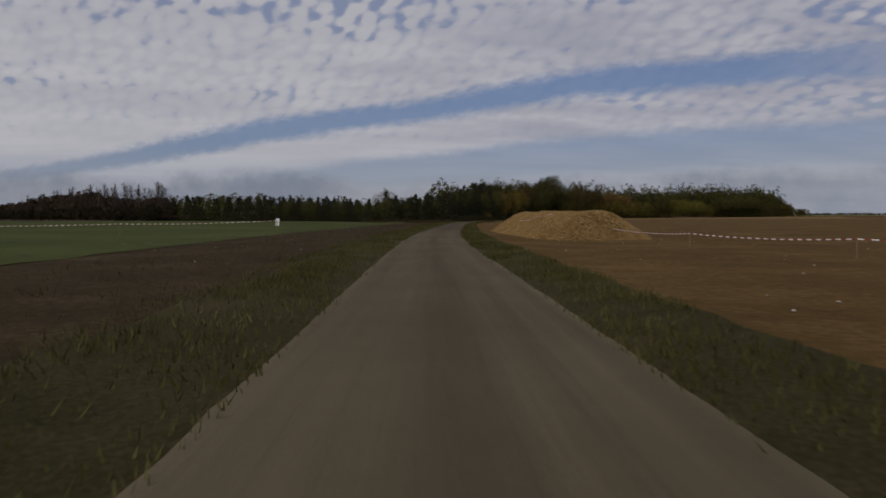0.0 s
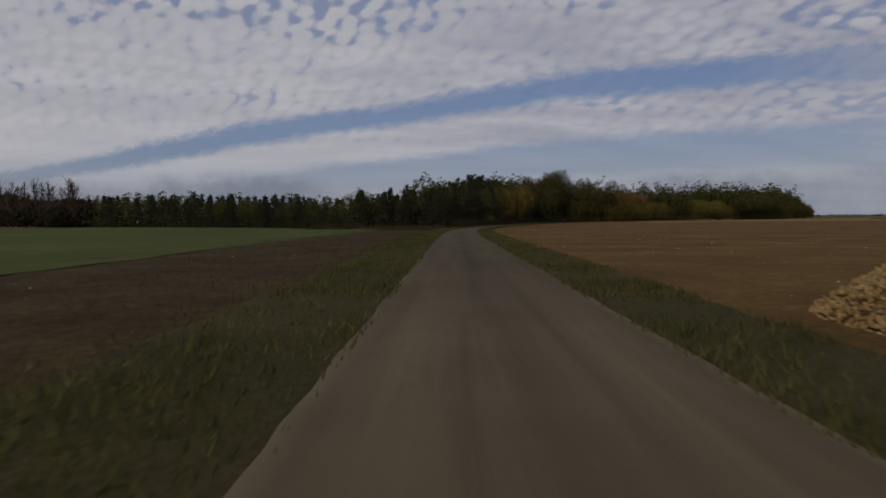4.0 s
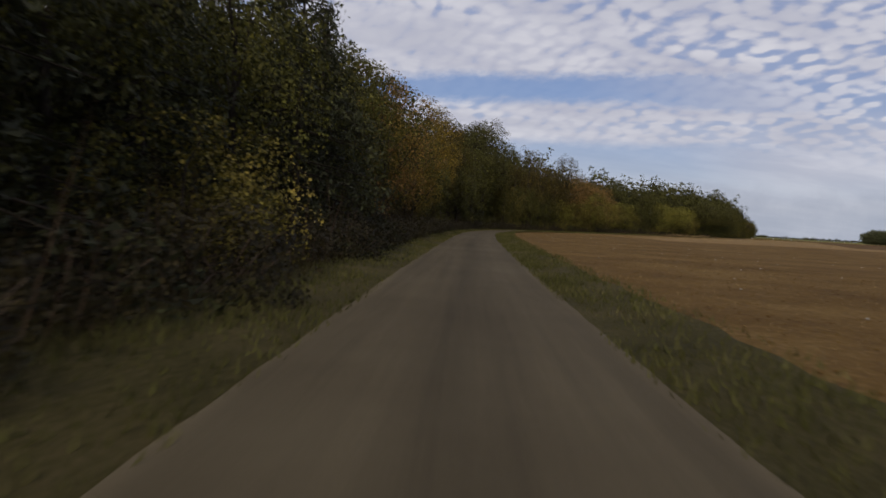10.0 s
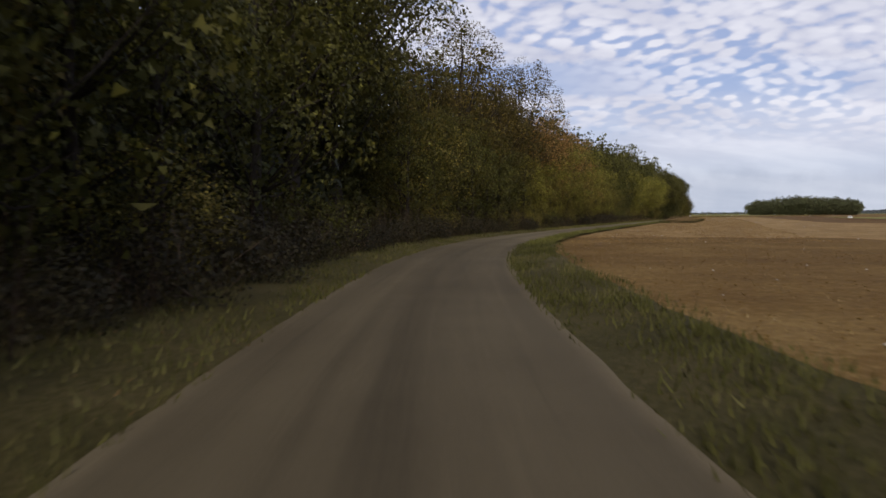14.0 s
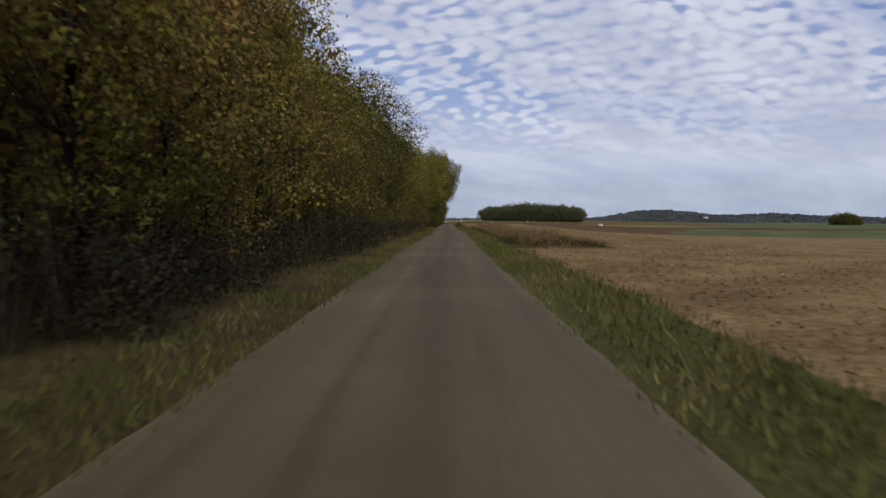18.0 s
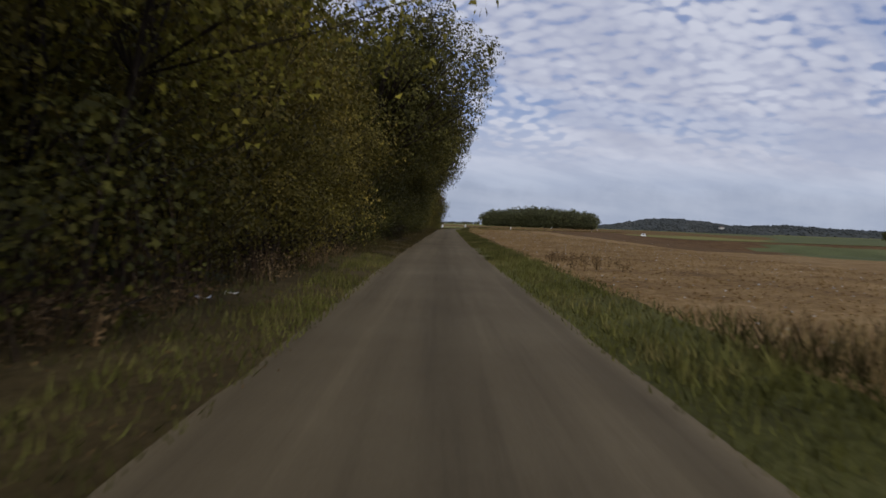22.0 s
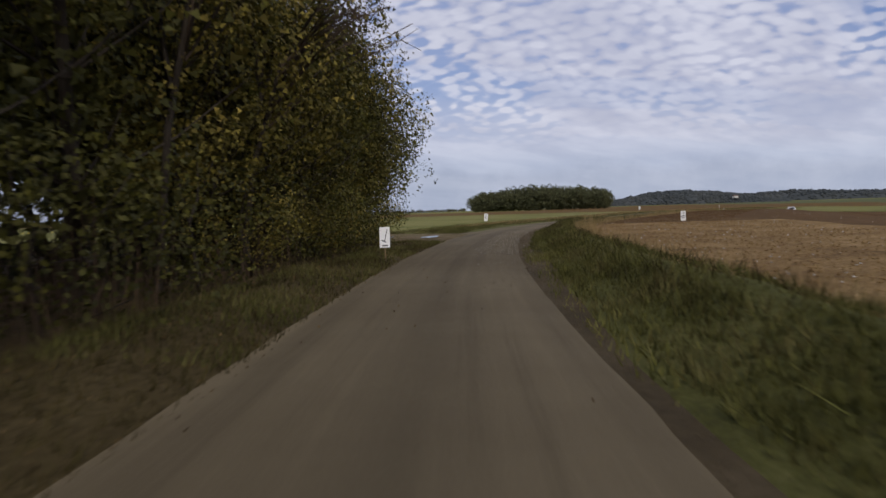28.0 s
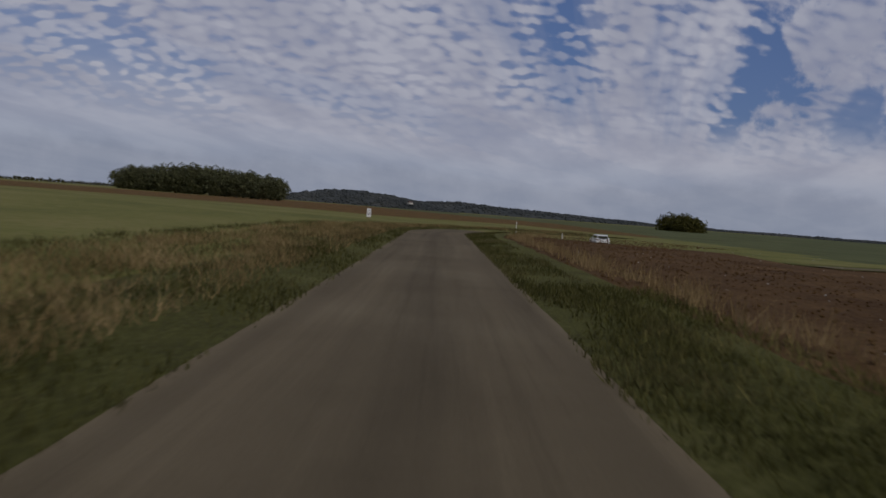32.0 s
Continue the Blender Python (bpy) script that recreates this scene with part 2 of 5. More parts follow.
M_GRASS = material("grass", [(0.0322, 0.02835, 0.0096), (0.06555, 0.05565, 0.0192), (0.1173, 0.0903, 0.0416)], 0.5, 16.0, bump=1.0, bump_scale=30, fine_share=0.6)
M_TURF = material("turf", [(0.05388, 0.04528, 0.01939), (0.1028, 0.1043, 0.02644), (0.1879, 0.1699, 0.06346)], 0.5, 16.0, bump=1.0, bump_scale=30, fine_share=0.6)
M_BLADE = material("grass_blades", [(0.05991, 0.06115, 0.01649), (0.1198, 0.1194, 0.03114), (0.2127, 0.1695, 0.06963)], 0.3, 2.0, rough=0.7, island=0.4, translucent=0.25)
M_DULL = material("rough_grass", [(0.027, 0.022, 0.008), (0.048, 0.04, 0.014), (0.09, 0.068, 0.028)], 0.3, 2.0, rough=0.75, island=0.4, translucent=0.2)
M_OLIVE = material("olive_grass", [(0.042, 0.04209, 0.01254), (0.0812, 0.07857, 0.02299), (0.1471, 0.1263, 0.05434)], 0.3, 2.0, rough=0.75, island=0.4, translucent=0.25)
M_DRY = material("dry_grass", [(0.1334, 0.09468, 0.03803), (0.2543, 0.1836, 0.08247), (0.4001, 0.3033, 0.1521)], 0.4, 3.0, rough=0.8, island=0.4, translucent=0.2)
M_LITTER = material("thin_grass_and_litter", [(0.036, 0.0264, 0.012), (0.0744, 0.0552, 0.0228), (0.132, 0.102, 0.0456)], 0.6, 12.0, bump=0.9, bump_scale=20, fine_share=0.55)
M_WEED = material("dead_weeds", [(0.0756, 0.05075, 0.02548), (0.1596, 0.1068, 0.05096), (0.3024, 0.2188, 0.1128)], 0.5, 5.0, rough=0.85, island=0.45, translucent=0.15)
M_LEAFLIT = material("leaf_litter", [(0.03, 0.022, 0.012), (0.07, 0.05, 0.025), (0.13, 0.085, 0.04)], 0.6, 9.0, bump=0.8, bump_scale=12)
M_SOIL = material("ploughed_soil", [(0.07151, 0.04153, 0.01784), (0.2062, 0.1291, 0.04955), (0.3713, 0.2552, 0.119)], 0.3, 7.0, bump=1.0, bump_scale=9, fine_share=0.55)
# Ploughed soil again, darkened in colour for cloud shade past the last bend.
M_SOIL_DIM = material("ploughed_soil_dim", [(0.04023, 0.02074, 0.0077), (0.09555, 0.05375, 0.01981), (0.171, 0.1037, 0.04401)], 0.3, 7.0, bump=1.0, bump_scale=9, fine_share=0.55)
M_DARKSOIL = material("dark_soil", [(0.022, 0.014, 0.005), (0.05, 0.033, 0.012), (0.096, 0.067, 0.027)], 0.35, 7.0, bump=1.0, bump_scale=9, fine_share=0.55)
M_STUBBLE = material("stubble_field", [(0.05756, 0.03085, 0.009117), (0.1213, 0.06942, 0.01824), (0.2056, 0.1322, 0.0456)], 0.2, 7.0, bump=0.9, bump_scale=10, fine_share=0.5)
M_GREEN = material("young_crop", [(0.08809, 0.09091, 0.02534), (0.1602, 0.1584, 0.04224), (0.2402, 0.2053, 0.07603)], 0.05, 1.5, bump=0.5, bump_scale=8)
# Same young crop with the lens falloff and low exposure put into its colour.
M_GREEN_DIM = material("young_crop_dim", [(0.03366, 0.04389, 0.009152), (0.0594, 0.07392, 0.01373), (0.0891, 0.09702, 0.02517)], 0.05, 1.5, bump=0.5, bump_scale=8)
M_PASTURE = material("pasture", [(0.054, 0.0612, 0.0216), (0.09, 0.1008, 0.0378), (0.1305, 0.135, 0.0558)], 0.05, 1.5, bump=0.5, bump_scale=8)
M_ROAD = material("worn_asphalt", [(0.076, 0.0599, 0.03519), (0.095, 0.07556, 0.04479), (0.1178, 0.09584, 0.05839)], 0.2, 40.0, rough=0.85, bump=0.25, bump_scale=90)


def worn_road(m):
    """Paler wheel tracks and a darker crown, by the offset from the middle of the lane."""
    t = m.node_tree
    b = t.nodes["Principled BSDF"]
    col = b.inputs["Base Color"].links[0].from_socket
    off = node(t, "ShaderNodeAttribute")
    off.attribute_name = "offset"
    wob = node(t, "ShaderNodeTexNoise", Vector=t.nodes.new("ShaderNodeTexCoord").outputs["Object"], Scale=0.12, Detail=4.0).outputs[0]
    a = calc(t, "ADD", calc(t, "DIVIDE", off.outputs["Fac"], 4.0), calc(t, "ADD", 0.5, calc(t, "MULTIPLY", calc(t, "SUBTRACT", wob, 0.5), 0.12)))
    k = ramp(t, a, [(0.08, 1.35), (0.14, 1.0), (0.27, 1.12), (0.40, 1.02), (0.5, 0.86), (0.60, 1.02), (0.73, 1.12), (0.86, 1.0), (0.92, 1.35)])
    patch = ramp(t, node(t, "ShaderNodeTexNoise", Vector=t.nodes.new("ShaderNodeTexCoord").outputs["Object"], Scale=0.5, Detail=6.0, Roughness=0.7).outputs[0], [(0.34, 0.95), (0.5, 1.0), (0.68, 1.04)])
    way = node(t, "ShaderNodeAttribute")
    way.attribute_name = "along"
    lines = node(t, "ShaderNodeTexNoise", Vector=node(t, "ShaderNodeCombineXYZ", i0=calc(t, "MULTIPLY", off.outputs["Fac"], 3.0), i1=calc(t, "MULTIPLY", way.outputs["Fac"], 0.07)).outputs[0], Scale=1.0, Detail=5.0, Roughness=0.65).outputs[0]
    # paler at both ends of the lane, darker from about 125 to 355 m
    lane_tone = ramp(t, calc(t, "DIVIDE", calc(t, "ADD", way.outputs["Fac"], calc(t, "MULTIPLY", off.outputs["Fac"], 1.5)), 1000.0), [(0.09, 1.22), (0.125, 0.84), (0.355, 0.84), (0.385, 1.18), (0.5, 1.2), (0.56, 1.34)])
    patch = blend(t, 1.0, patch, lane_tone, "MULTIPLY")
    patch = blend(t, 1.0, patch, ramp(t, lines, [(0.3, 0.82), (0.5, 1.0), (0.7, 1.16)]), "MULTIPLY")
    t.links.new(blend(t, 1.0, blend(t, 1.0, col, k, "MULTIPLY"), patch, "MULTIPLY"), b.inputs["Base Color"])


worn_road(M_ROAD)
M_GRAVEL = material("gravel", [(0.09375, 0.07105, 0.04462), (0.15, 0.1176, 0.0765), (0.2375, 0.196, 0.1328)], 0.8, 22.0, bump=1.0, bump_scale=30)
M_DIRT = material("trodden_earth", [(0.087, 0.06321, 0.02808), (0.145, 0.1088, 0.05265), (0.232, 0.1837, 0.09711)], 0.5, 9.0, bump=1.0, bump_scale=20)
M_EARTH = material("bare_earth", [(0.05, 0.037, 0.02), (0.085, 0.064, 0.034), (0.135, 0.105, 0.06)], 0.5, 9.0, bump=1.0, bump_scale=20)
M_STONE = material("pale_stone", [(0.30, 0.28, 0.24), (0.5, 0.48, 0.43)], 2.0, 20.0, island=0.4)
M_BARK = material("bark", [(0.015, 0.012, 0.009), (0.035, 0.028, 0.021), (0.065, 0.054, 0.042)], 1.5, 14.0, bump=0.8, bump_scale=20, stretch=(1, 1, 0.3))
M_STEM = material("brown_stems", [(0.022, 0.014, 0.009), (0.05, 0.033, 0.021), (0.09, 0.062, 0.04)], 0.5, 5.0, island=0.4)
M_BIRCH = material("pale_bark", [(0.12, 0.10, 0.085), (0.22, 0.20, 0.17)], 1.5, 14.0, bump=0.5, bump_scale=20)
M_LEAF_GREEN = leaf_material("leaves_green", (0.0253, 0.02656, 0.00506), (0.06578, 0.06325, 0.01138), (0.1391, 0.1202, 0.0253))
M_LEAF_OLIVE = leaf_material("leaves_olive", (0.04635, 0.04271, 0.007625), (0.1187, 0.09741, 0.01676), (0.2596, 0.1913, 0.03965))
M_LEAF_ELM = leaf_material("leaves_elm", (0.02852, 0.02441, 0.004766), (0.07302, 0.05566, 0.01048), (0.1598, 0.1093, 0.02478))
M_LEAF_LIME = leaf_material("leaves_lime", (0.0828, 0.07866, 0.01242), (0.1863, 0.1684, 0.02622), (0.345, 0.2898, 0.05796), 0.4)
M_LEAF_YELLOW = leaf_material("leaves_yellow", (0.07776, 0.05472, 0.00864), (0.1987, 0.1368, 0.01944), (0.311, 0.2189, 0.0324))
M_LEAF_ORANGE = leaf_material("leaves_russet", (0.091, 0.0504, 0.0168), (0.217, 0.126, 0.035), (0.378, 0.231, 0.0742), 0.4)
M_LEAF_OAK = leaf_material("leaves_oak", (0.02912, 0.02912, 0.00728), (0.08154, 0.07717, 0.01602), (0.1747, 0.1529, 0.0364))
# Leaf colour made paler and greyer to carry distance haze on the copse.
M_LEAF_FAR_HAZE = leaf_material("leaves_far_haze", (0.0875, 0.09375, 0.04375), (0.1375, 0.1438, 0.065), (0.2, 0.1938, 0.0875), 0.45)
M_FALLEN = material("fallen_leaves", [(0.05, 0.03, 0.012), (0.1, 0.062, 0.024), (0.2, 0.14, 0.065)], 0.8, 5.0, rough=0.8, island=0.5)
M_NEEDLE = leaf_material("needles", (0.014, 0.016, 0.006), (0.027, 0.029, 0.01), (0.046, 0.047, 0.017), 0.1)
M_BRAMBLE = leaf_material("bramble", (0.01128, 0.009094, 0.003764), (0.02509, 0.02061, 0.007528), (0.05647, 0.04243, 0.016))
M_TWIG = material("bare_twigs", [(0.05, 0.035, 0.025), (0.10, 0.075, 0.055)], 1.0, 6.0, island=0.3)
# Blue-grey puts the haze of distance into the woodland's own colour.
M_HILL_HAZE = material("far_woodland_haze", [(0.0437, 0.04956, 0.05), (0.06095, 0.06726, 0.065), (0.0874, 0.08968, 0.08)], 0.012, 0.09, bump=0.6, bump_scale=0.1, island=0.1)
M_WHITE = material("white_board", [(0.8, 0.8, 0.78), (0.9, 0.9, 0.89)], 2.0, 20.0, rough=0.6)
M_BLACK = material("black_print", [(0.02, 0.02, 0.02), (0.04, 0.04, 0.04)], 5.0, rough=0.6)
M_WOOD = material("wooden_stake", [(0.16, 0.11, 0.06), (0.28, 0.20, 0.12)], 3.0, 30.0)
M_RED = material("red_tape", [(0.22, 0.03, 0.02), (0.3, 0.05, 0.035)], 3.0, rough=0.5)
M_YTAPE = material("yellow_tape", [(0.55, 0.42, 0.04), (0.65, 0.5, 0.06)], 3.0, rough=0.5)
M_BEET = material("beet_skin", [(0.247, 0.1419, 0.0518), (0.361, 0.2322, 0.0925), (0.475, 0.3268, 0.148)], 1.2, 16.0, island=0.25, random_ob=0.25, bump=0.4, bump_scale=25)
M_PAINT = material("white_car_paint", [(0.7, 0.7, 0.7), (0.78, 0.78, 0.78)], 2.0, rough=0.3, spec=0.5)
M_TYRE = material("tyre_rubber", [(0.015, 0.015, 0.015), (0.03, 0.03, 0.03)], 6.0)
M_GLASS = material("dark_glass", [(0.02, 0.025, 0.03), (0.03, 0.035, 0.04)], 1.0, rough=0.08, spec=0.7)
M_WATER = material("muddy_water", [(0.05, 0.045, 0.04), (0.07, 0.065, 0.06)], 1.0, rough=0.05, spec=0.6)
M_PLASTER = material("pale_plaster", [(0.5, 0.48, 0.44), (0.65, 0.63, 0.58)], 0.5)
M_TILES = material("roof_tiles", [(0.1, 0.07, 0.06), (0.16, 0.11, 0.09)], 0.5, 4.0)

# ---- the road's line: heading at the start, then turns in degrees over each 16 m ----
TURNS = [-0.0, -0.08, 0.28, 0.03, -0.94, -1.59, -0.88, 0.37, -0.32, -0.75, -0.77, -2.01, -3.06, -2.72, -1.89, -0.86, -0.36, -0.21, -0.71, -1.5, -3.1, -4.18, -7.98, -6.89, -1.77, -0.31, -0.12, -0.1, -0.52, 0.08, 0.71, 0.52, -0.43, -0.3, -0.1, -0.2, 0.02, 0.31, 0.19, -1.7, -2.94, -3.54, -5.78, -6.81, -4.35, -0.13, 0.18, 0.0, -30.0, -30.0, -8.0]
HALF = 1.64


def road_line():
    x, y, h, pts = 24.67, -31.45, 37.78, []
    pts.append((x, y, h))
    for d in TURNS:
        for _ in range(16):
            h += d / 16
            x -= math.sin(radians(h))
            y += math.cos(radians(h))
            pts.append((x, y, h))
    for _ in range(700):
        x -= math.sin(radians(h))
        y += math.cos(radians(h))
        pts.append((x, y, h))
    return np.array(pts)


LINE = road_line()


def along(s, lat=0.0, z=0.0):
    """The place s metres along the road's line and lat metres to its right."""
    i = int(np.clip(math.floor(s), 0, len(LINE) - 2))
    f = s - i
    x, y, h = LINE[i] * (1 - f) + LINE[i + 1] * f
    h = radians(h)
    return Vector((x + math.cos(h) * lat, y + math.sin(h) * lat, z))


def heading(s):
    return LINE[int(np.clip(s, 0, len(LINE) - 1))][2]


def part(name, bm, mat, parent=None, label=""):
    """Links a bmesh as one mesh object under a thing or a part."""
    me = bpy.data.meshes.new(name)
    bm.to_mesh(me)
    bm.free()
    me.materials.append(mat)
    ob = new(name, me)
    ob.parent = parent
    return tagged(ob, label) if label else ob


def raw(name, verts, faces, mat, parent=None, smooth=False):
    me = bpy.data.meshes.new(name)
    me.from_pydata(verts, [], faces)
    if smooth:
        me.polygons.foreach_set("use_smooth", [True] * len(me.polygons))
    me.materials.append(mat)
    me.update()
    ob = new(name, me)
    ob.parent = parent
    return ob


def thing(name, label, category, group="", m=None):
    ob = new(name)
    ob.empty_display_size = 0.2
    if m is not None:
        ob.matrix_world = m
    return tagged(ob, label, category, group)


def box(bm, size, at=(0, 0, 0), bevel=0.0, turn=None):
    r = bmesh.ops.create_cube(bm, size=1.0)
    m = Matrix.Translation(at) @ (turn or Matrix()) @ Matrix.Diagonal((*size, 1))
    bmesh.ops.transform(bm, matrix=m, verts=r["verts"])
    if bevel:
        es = list({e for v in r["verts"] for e in v.link_edges})
        bmesh.ops.bevel(bm, geom=es, offset=bevel, segments=2, affect="EDGES")


def tube(bm, a, b, r0, r1, n=7):
    a, b = Vector(a), Vector(b)
    d = b - a
    r = bmesh.ops.create_cone(bm, cap_ends=True, segments=n, radius1=r0, radius2=r1, depth=d.length)
    bmesh.ops.transform(bm, matrix=Matrix.Translation((a + b) / 2) @ d.to_track_quat("Z", "Y").to_matrix().to_4x4(), verts=r["verts"])


# ---- ground ----
def dip(s):
    """The land falls a little beyond the last bend."""
    return -1.6 * max(0.0, min(1.0, (s - 780) / 45))


def strip(name, s0, s1, ds, lats, mat, height, label, ragged=0.0, wide=None):
    """A sheet along the road between two distances at the given offsets."""
    ss = np.arange(s0, s1 + ds * 0.5, ds)
    verts, faces, k = [], [], len(lats)
    for s in ss:
        for j, lat in enumerate(lats):
            la = lat + (wide(s, lat) if wide else 0.0)
            if ragged and j in (0, k - 1):
                la += ragged * (noise.noise((s * 0.9, lat * 3, 1.7)) + 0.6 * noise.noise((s * 3.1, lat * 3, 4.2)))
            p = along(s, la)
            p.z = height(s, la) + dip(s)
            verts.append(p)
    for i in range(len(ss) - 1):
        for j in range(k - 1):
            a = i * k + j
            faces.append((a, a + 1, a + k + 1, a + k))
    ob = raw(name, verts, faces, mat, smooth=True)
    return tagged(ob, label, name.split("_")[0], kind="structure")


S_WOOD0, S_WOOD1, S_END = 212.0, 669.0, 960.0


def bank(s, lat):
    """Height of the verge: a low shoulder beside the tarmac, a bank of earth inside the last bend."""
    a = abs(lat) - HALF
    z = -0.03 + 0.10 * max(0.0, min(1.0, a / 1.2)) - 0.10 * max(0.0, min(1.0, (a - 1.6) / 1.5))
    z += 0.05 * noise.noise((s * 0.5, lat * 0.8, 0.3)) * min(1.0, a)
    if lat > 0 and 628 < s < 716:
        k = min(1.0, (s - 628) / 20, (716 - s) / 20)
        z += 0.42 * k * max(0.0, 1 - abs(a - 1.7) / 1.1)
    if lat < 0 and 670 < s < 686:
        z -= 0.10 * min(1.0, (s - 670) / 3, (686 - s) / 3)
    return z


ROAD_LATS = [-HALF, -1.45, -1.0, -0.5, 0, 0.5, 1.0, 1.45, HALF]
road = strip("road", 0, S_END, 0.5, ROAD_LATS, M_ROAD, lambda s, l: 0.012 - 0.012 * abs(l), "narrow grey worn asphalt country lane with ragged edges", 0.035)
road.data.attributes.new("offset", "FLOAT", "POINT").data.foreach_set("value", np.tile(np.array(ROAD_LATS, np.float32), len(road.data.vertices) // len(ROAD_LATS)))
road.data.attributes.new("along", "FLOAT", "POINT").data.foreach_set("value", np.repeat(np.arange(len(road.data.vertices) // len(ROAD_LATS), dtype=np.float32) * 0.5, len(ROAD_LATS)))
strip("shoulder", 630, 708, 0.8, [1.5, 1.75, 2.0, 2.25], M_EARTH, lambda s, l: -0.006 + 0.075 * max(0.0, l - 1.7), "strip of dark mud beside the tarmac", 0.05, wide=lambda s, l: -0.7 * (l - 1.5) * max(0.0, min(1.0, (660 - s) / 14)))
strip("apron", 680, 712, 0.8, [-1.5, -1.8, -2.15, -2.5], M_GRAVEL, lambda s, l: -0.012, "pale worn gravel where the track meets the tarmac", 0.2, wide=lambda s, l: 0.0 if l > -1.6 else (abs(l) - 1.55) * min(1.0, (s - 680) / 20))
strip("verge_left", 0, S_WOOD0, 1.0, [-1.5, -1.75, -2.1, -2.6, -3.2, -3.7], M_GRASS, bank, "rough olive grass verge beside the lane", 0.2)
strip("verge_right", 0, S_WOOD0, 1.0, [1.5, 1.75, 2.1, 2.5, 2.8, 3.1], M_GRASS, bank, "rough olive grass verge beside the lane", 0.15)
# The darker grass material here carries the shade of the overhanging trees.
strip("verge_left", S_WOOD0, 400, 1.0, [-1.5, -1.75, -2.1, -2.6, -3.2, -4.2], M_GRASS, bank, "grassy verge at the foot of the wood, darkened in colour for tree shade", 0.05)
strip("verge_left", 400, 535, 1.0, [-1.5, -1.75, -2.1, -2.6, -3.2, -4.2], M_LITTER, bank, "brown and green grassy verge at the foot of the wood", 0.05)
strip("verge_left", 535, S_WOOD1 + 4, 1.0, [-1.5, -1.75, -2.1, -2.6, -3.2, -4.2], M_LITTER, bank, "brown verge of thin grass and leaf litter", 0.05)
strip("verge_left", S_WOOD1 + 4, S_END, 1.0, [-1.5, -1.75, -2.1, -2.6, -3.2, -4.2], M_TURF, bank, "green grassy verge beside the lane", 0.05)
strip("verge_right", S_WOOD0, 366, 1.0, [1.5, 1.75, 2.1, 2.5, 2.8, 3.1], M_GRASS, bank, "olive green grassy verge beside the lane", 0.15)
strip("verge_right", 366, 627, 1.0, [1.5, 1.75, 2.1, 2.5, 2.8, 3.1], M_TURF, bank, "green grassy verge beside the lane", 0.15)
strip("verge_right", 627, S_END, 1.0, [1.5, 1.75, 2.1, 2.6, 3.2, 3.7], M_TURF, bank, "rough green grass bank inside the bend", 0.15)


def clods(amp, drop):
    def h(s, lat):
        a = abs(lat)
        z = -0.06 + amp * (noise.noise((s * 2.1, lat * 2.4, 2.0)) + 0.7 * noise.noise((s * 5.0, lat * 5.5, 5.0)))
        return z - drop * max(0.0, (a - 18) / 6)
    return h


near_lats = [2.9, 3.2] + [3.5 + 0.3 * i for i in range(26)] + [12, 14, 17, 20, 24]
strip("field_right_stubble", 0, 380, 0.7, [2.7] + near_lats, M_STUBBLE, clods(0.03, 0.4), "brown stubble field with pale straw and stones")
def ploughed(s, lat):
    return clods(0.055, 0.4 + 0.55 * min(1.0, max(0.0, (s - 440) / 240)))(s, lat)


strip("field_right_soil", 380, 698.5, 0.7, near_lats, M_SOIL, ploughed, "golden brown ploughed field with clods of earth")
strip("field_right_soil", 698.5, S_END, 0.7, near_lats, M_SOIL_DIM, ploughed, "ploughed field with clods of earth, coloured darker for cloud shade")
left_lats = [-v for v in near_lats]
strip("field_left_soil", 0, S_WOOD0 + 6, 0.8, [-3.0, -3.25] + [-v for v in near_lats if v < 14.5], M_DARKSOIL, clods(0.05, 0.4), "dark ploughed strip beside a green field", 0.25)
strip("field_left_crop", 0, S_WOOD0 + 6, 1.6, [-11.8, -13, -15, -18, -21, -24], M_GREEN_DIM, lambda s, l: clods(0.03, 0.4)(s, l) + 0.02, "green young crop beyond the ploughed strip", 0.4)
strip("wood_floor", S_WOOD0, S_WOOD1 + 4, 1.5, [-3.6, -4.5, -6, -9, -13, -18, -24], M_LEAFLIT, lambda s, l: -0.03 + 0.12 * noise.noise((s * 0.4, l * 0.4, 9.0)) - 0.4 * max(0, (-l - 18) / 6), "dark floor of the wood with fallen leaves")
strip("field_left_green", S_WOOD1, S_END, 1.5, left_lats, M_GREEN, clods(0.03, 0.4), "green young crop field")


def spread(inner, step, outer, grow):
    v = [0.0]
    while v[-1] < outer:
        v.append(v[-1] + (step if v[-1] < inner else (v[-1] - v[-2]) * grow))
    return [-a for a in v[:0:-1]] + v


def beside(x, y):
    """Distance along the road's line and offset to its right of a place."""
    i = int(((LINE[:, 0] - x) ** 2 + (LINE[:, 1] - y) ** 2).argmin())
    h = radians(LINE[i, 2])
    return i, (x - LINE[i, 0]) * math.cos(h) + (y - LINE[i, 1]) * math.sin(h)


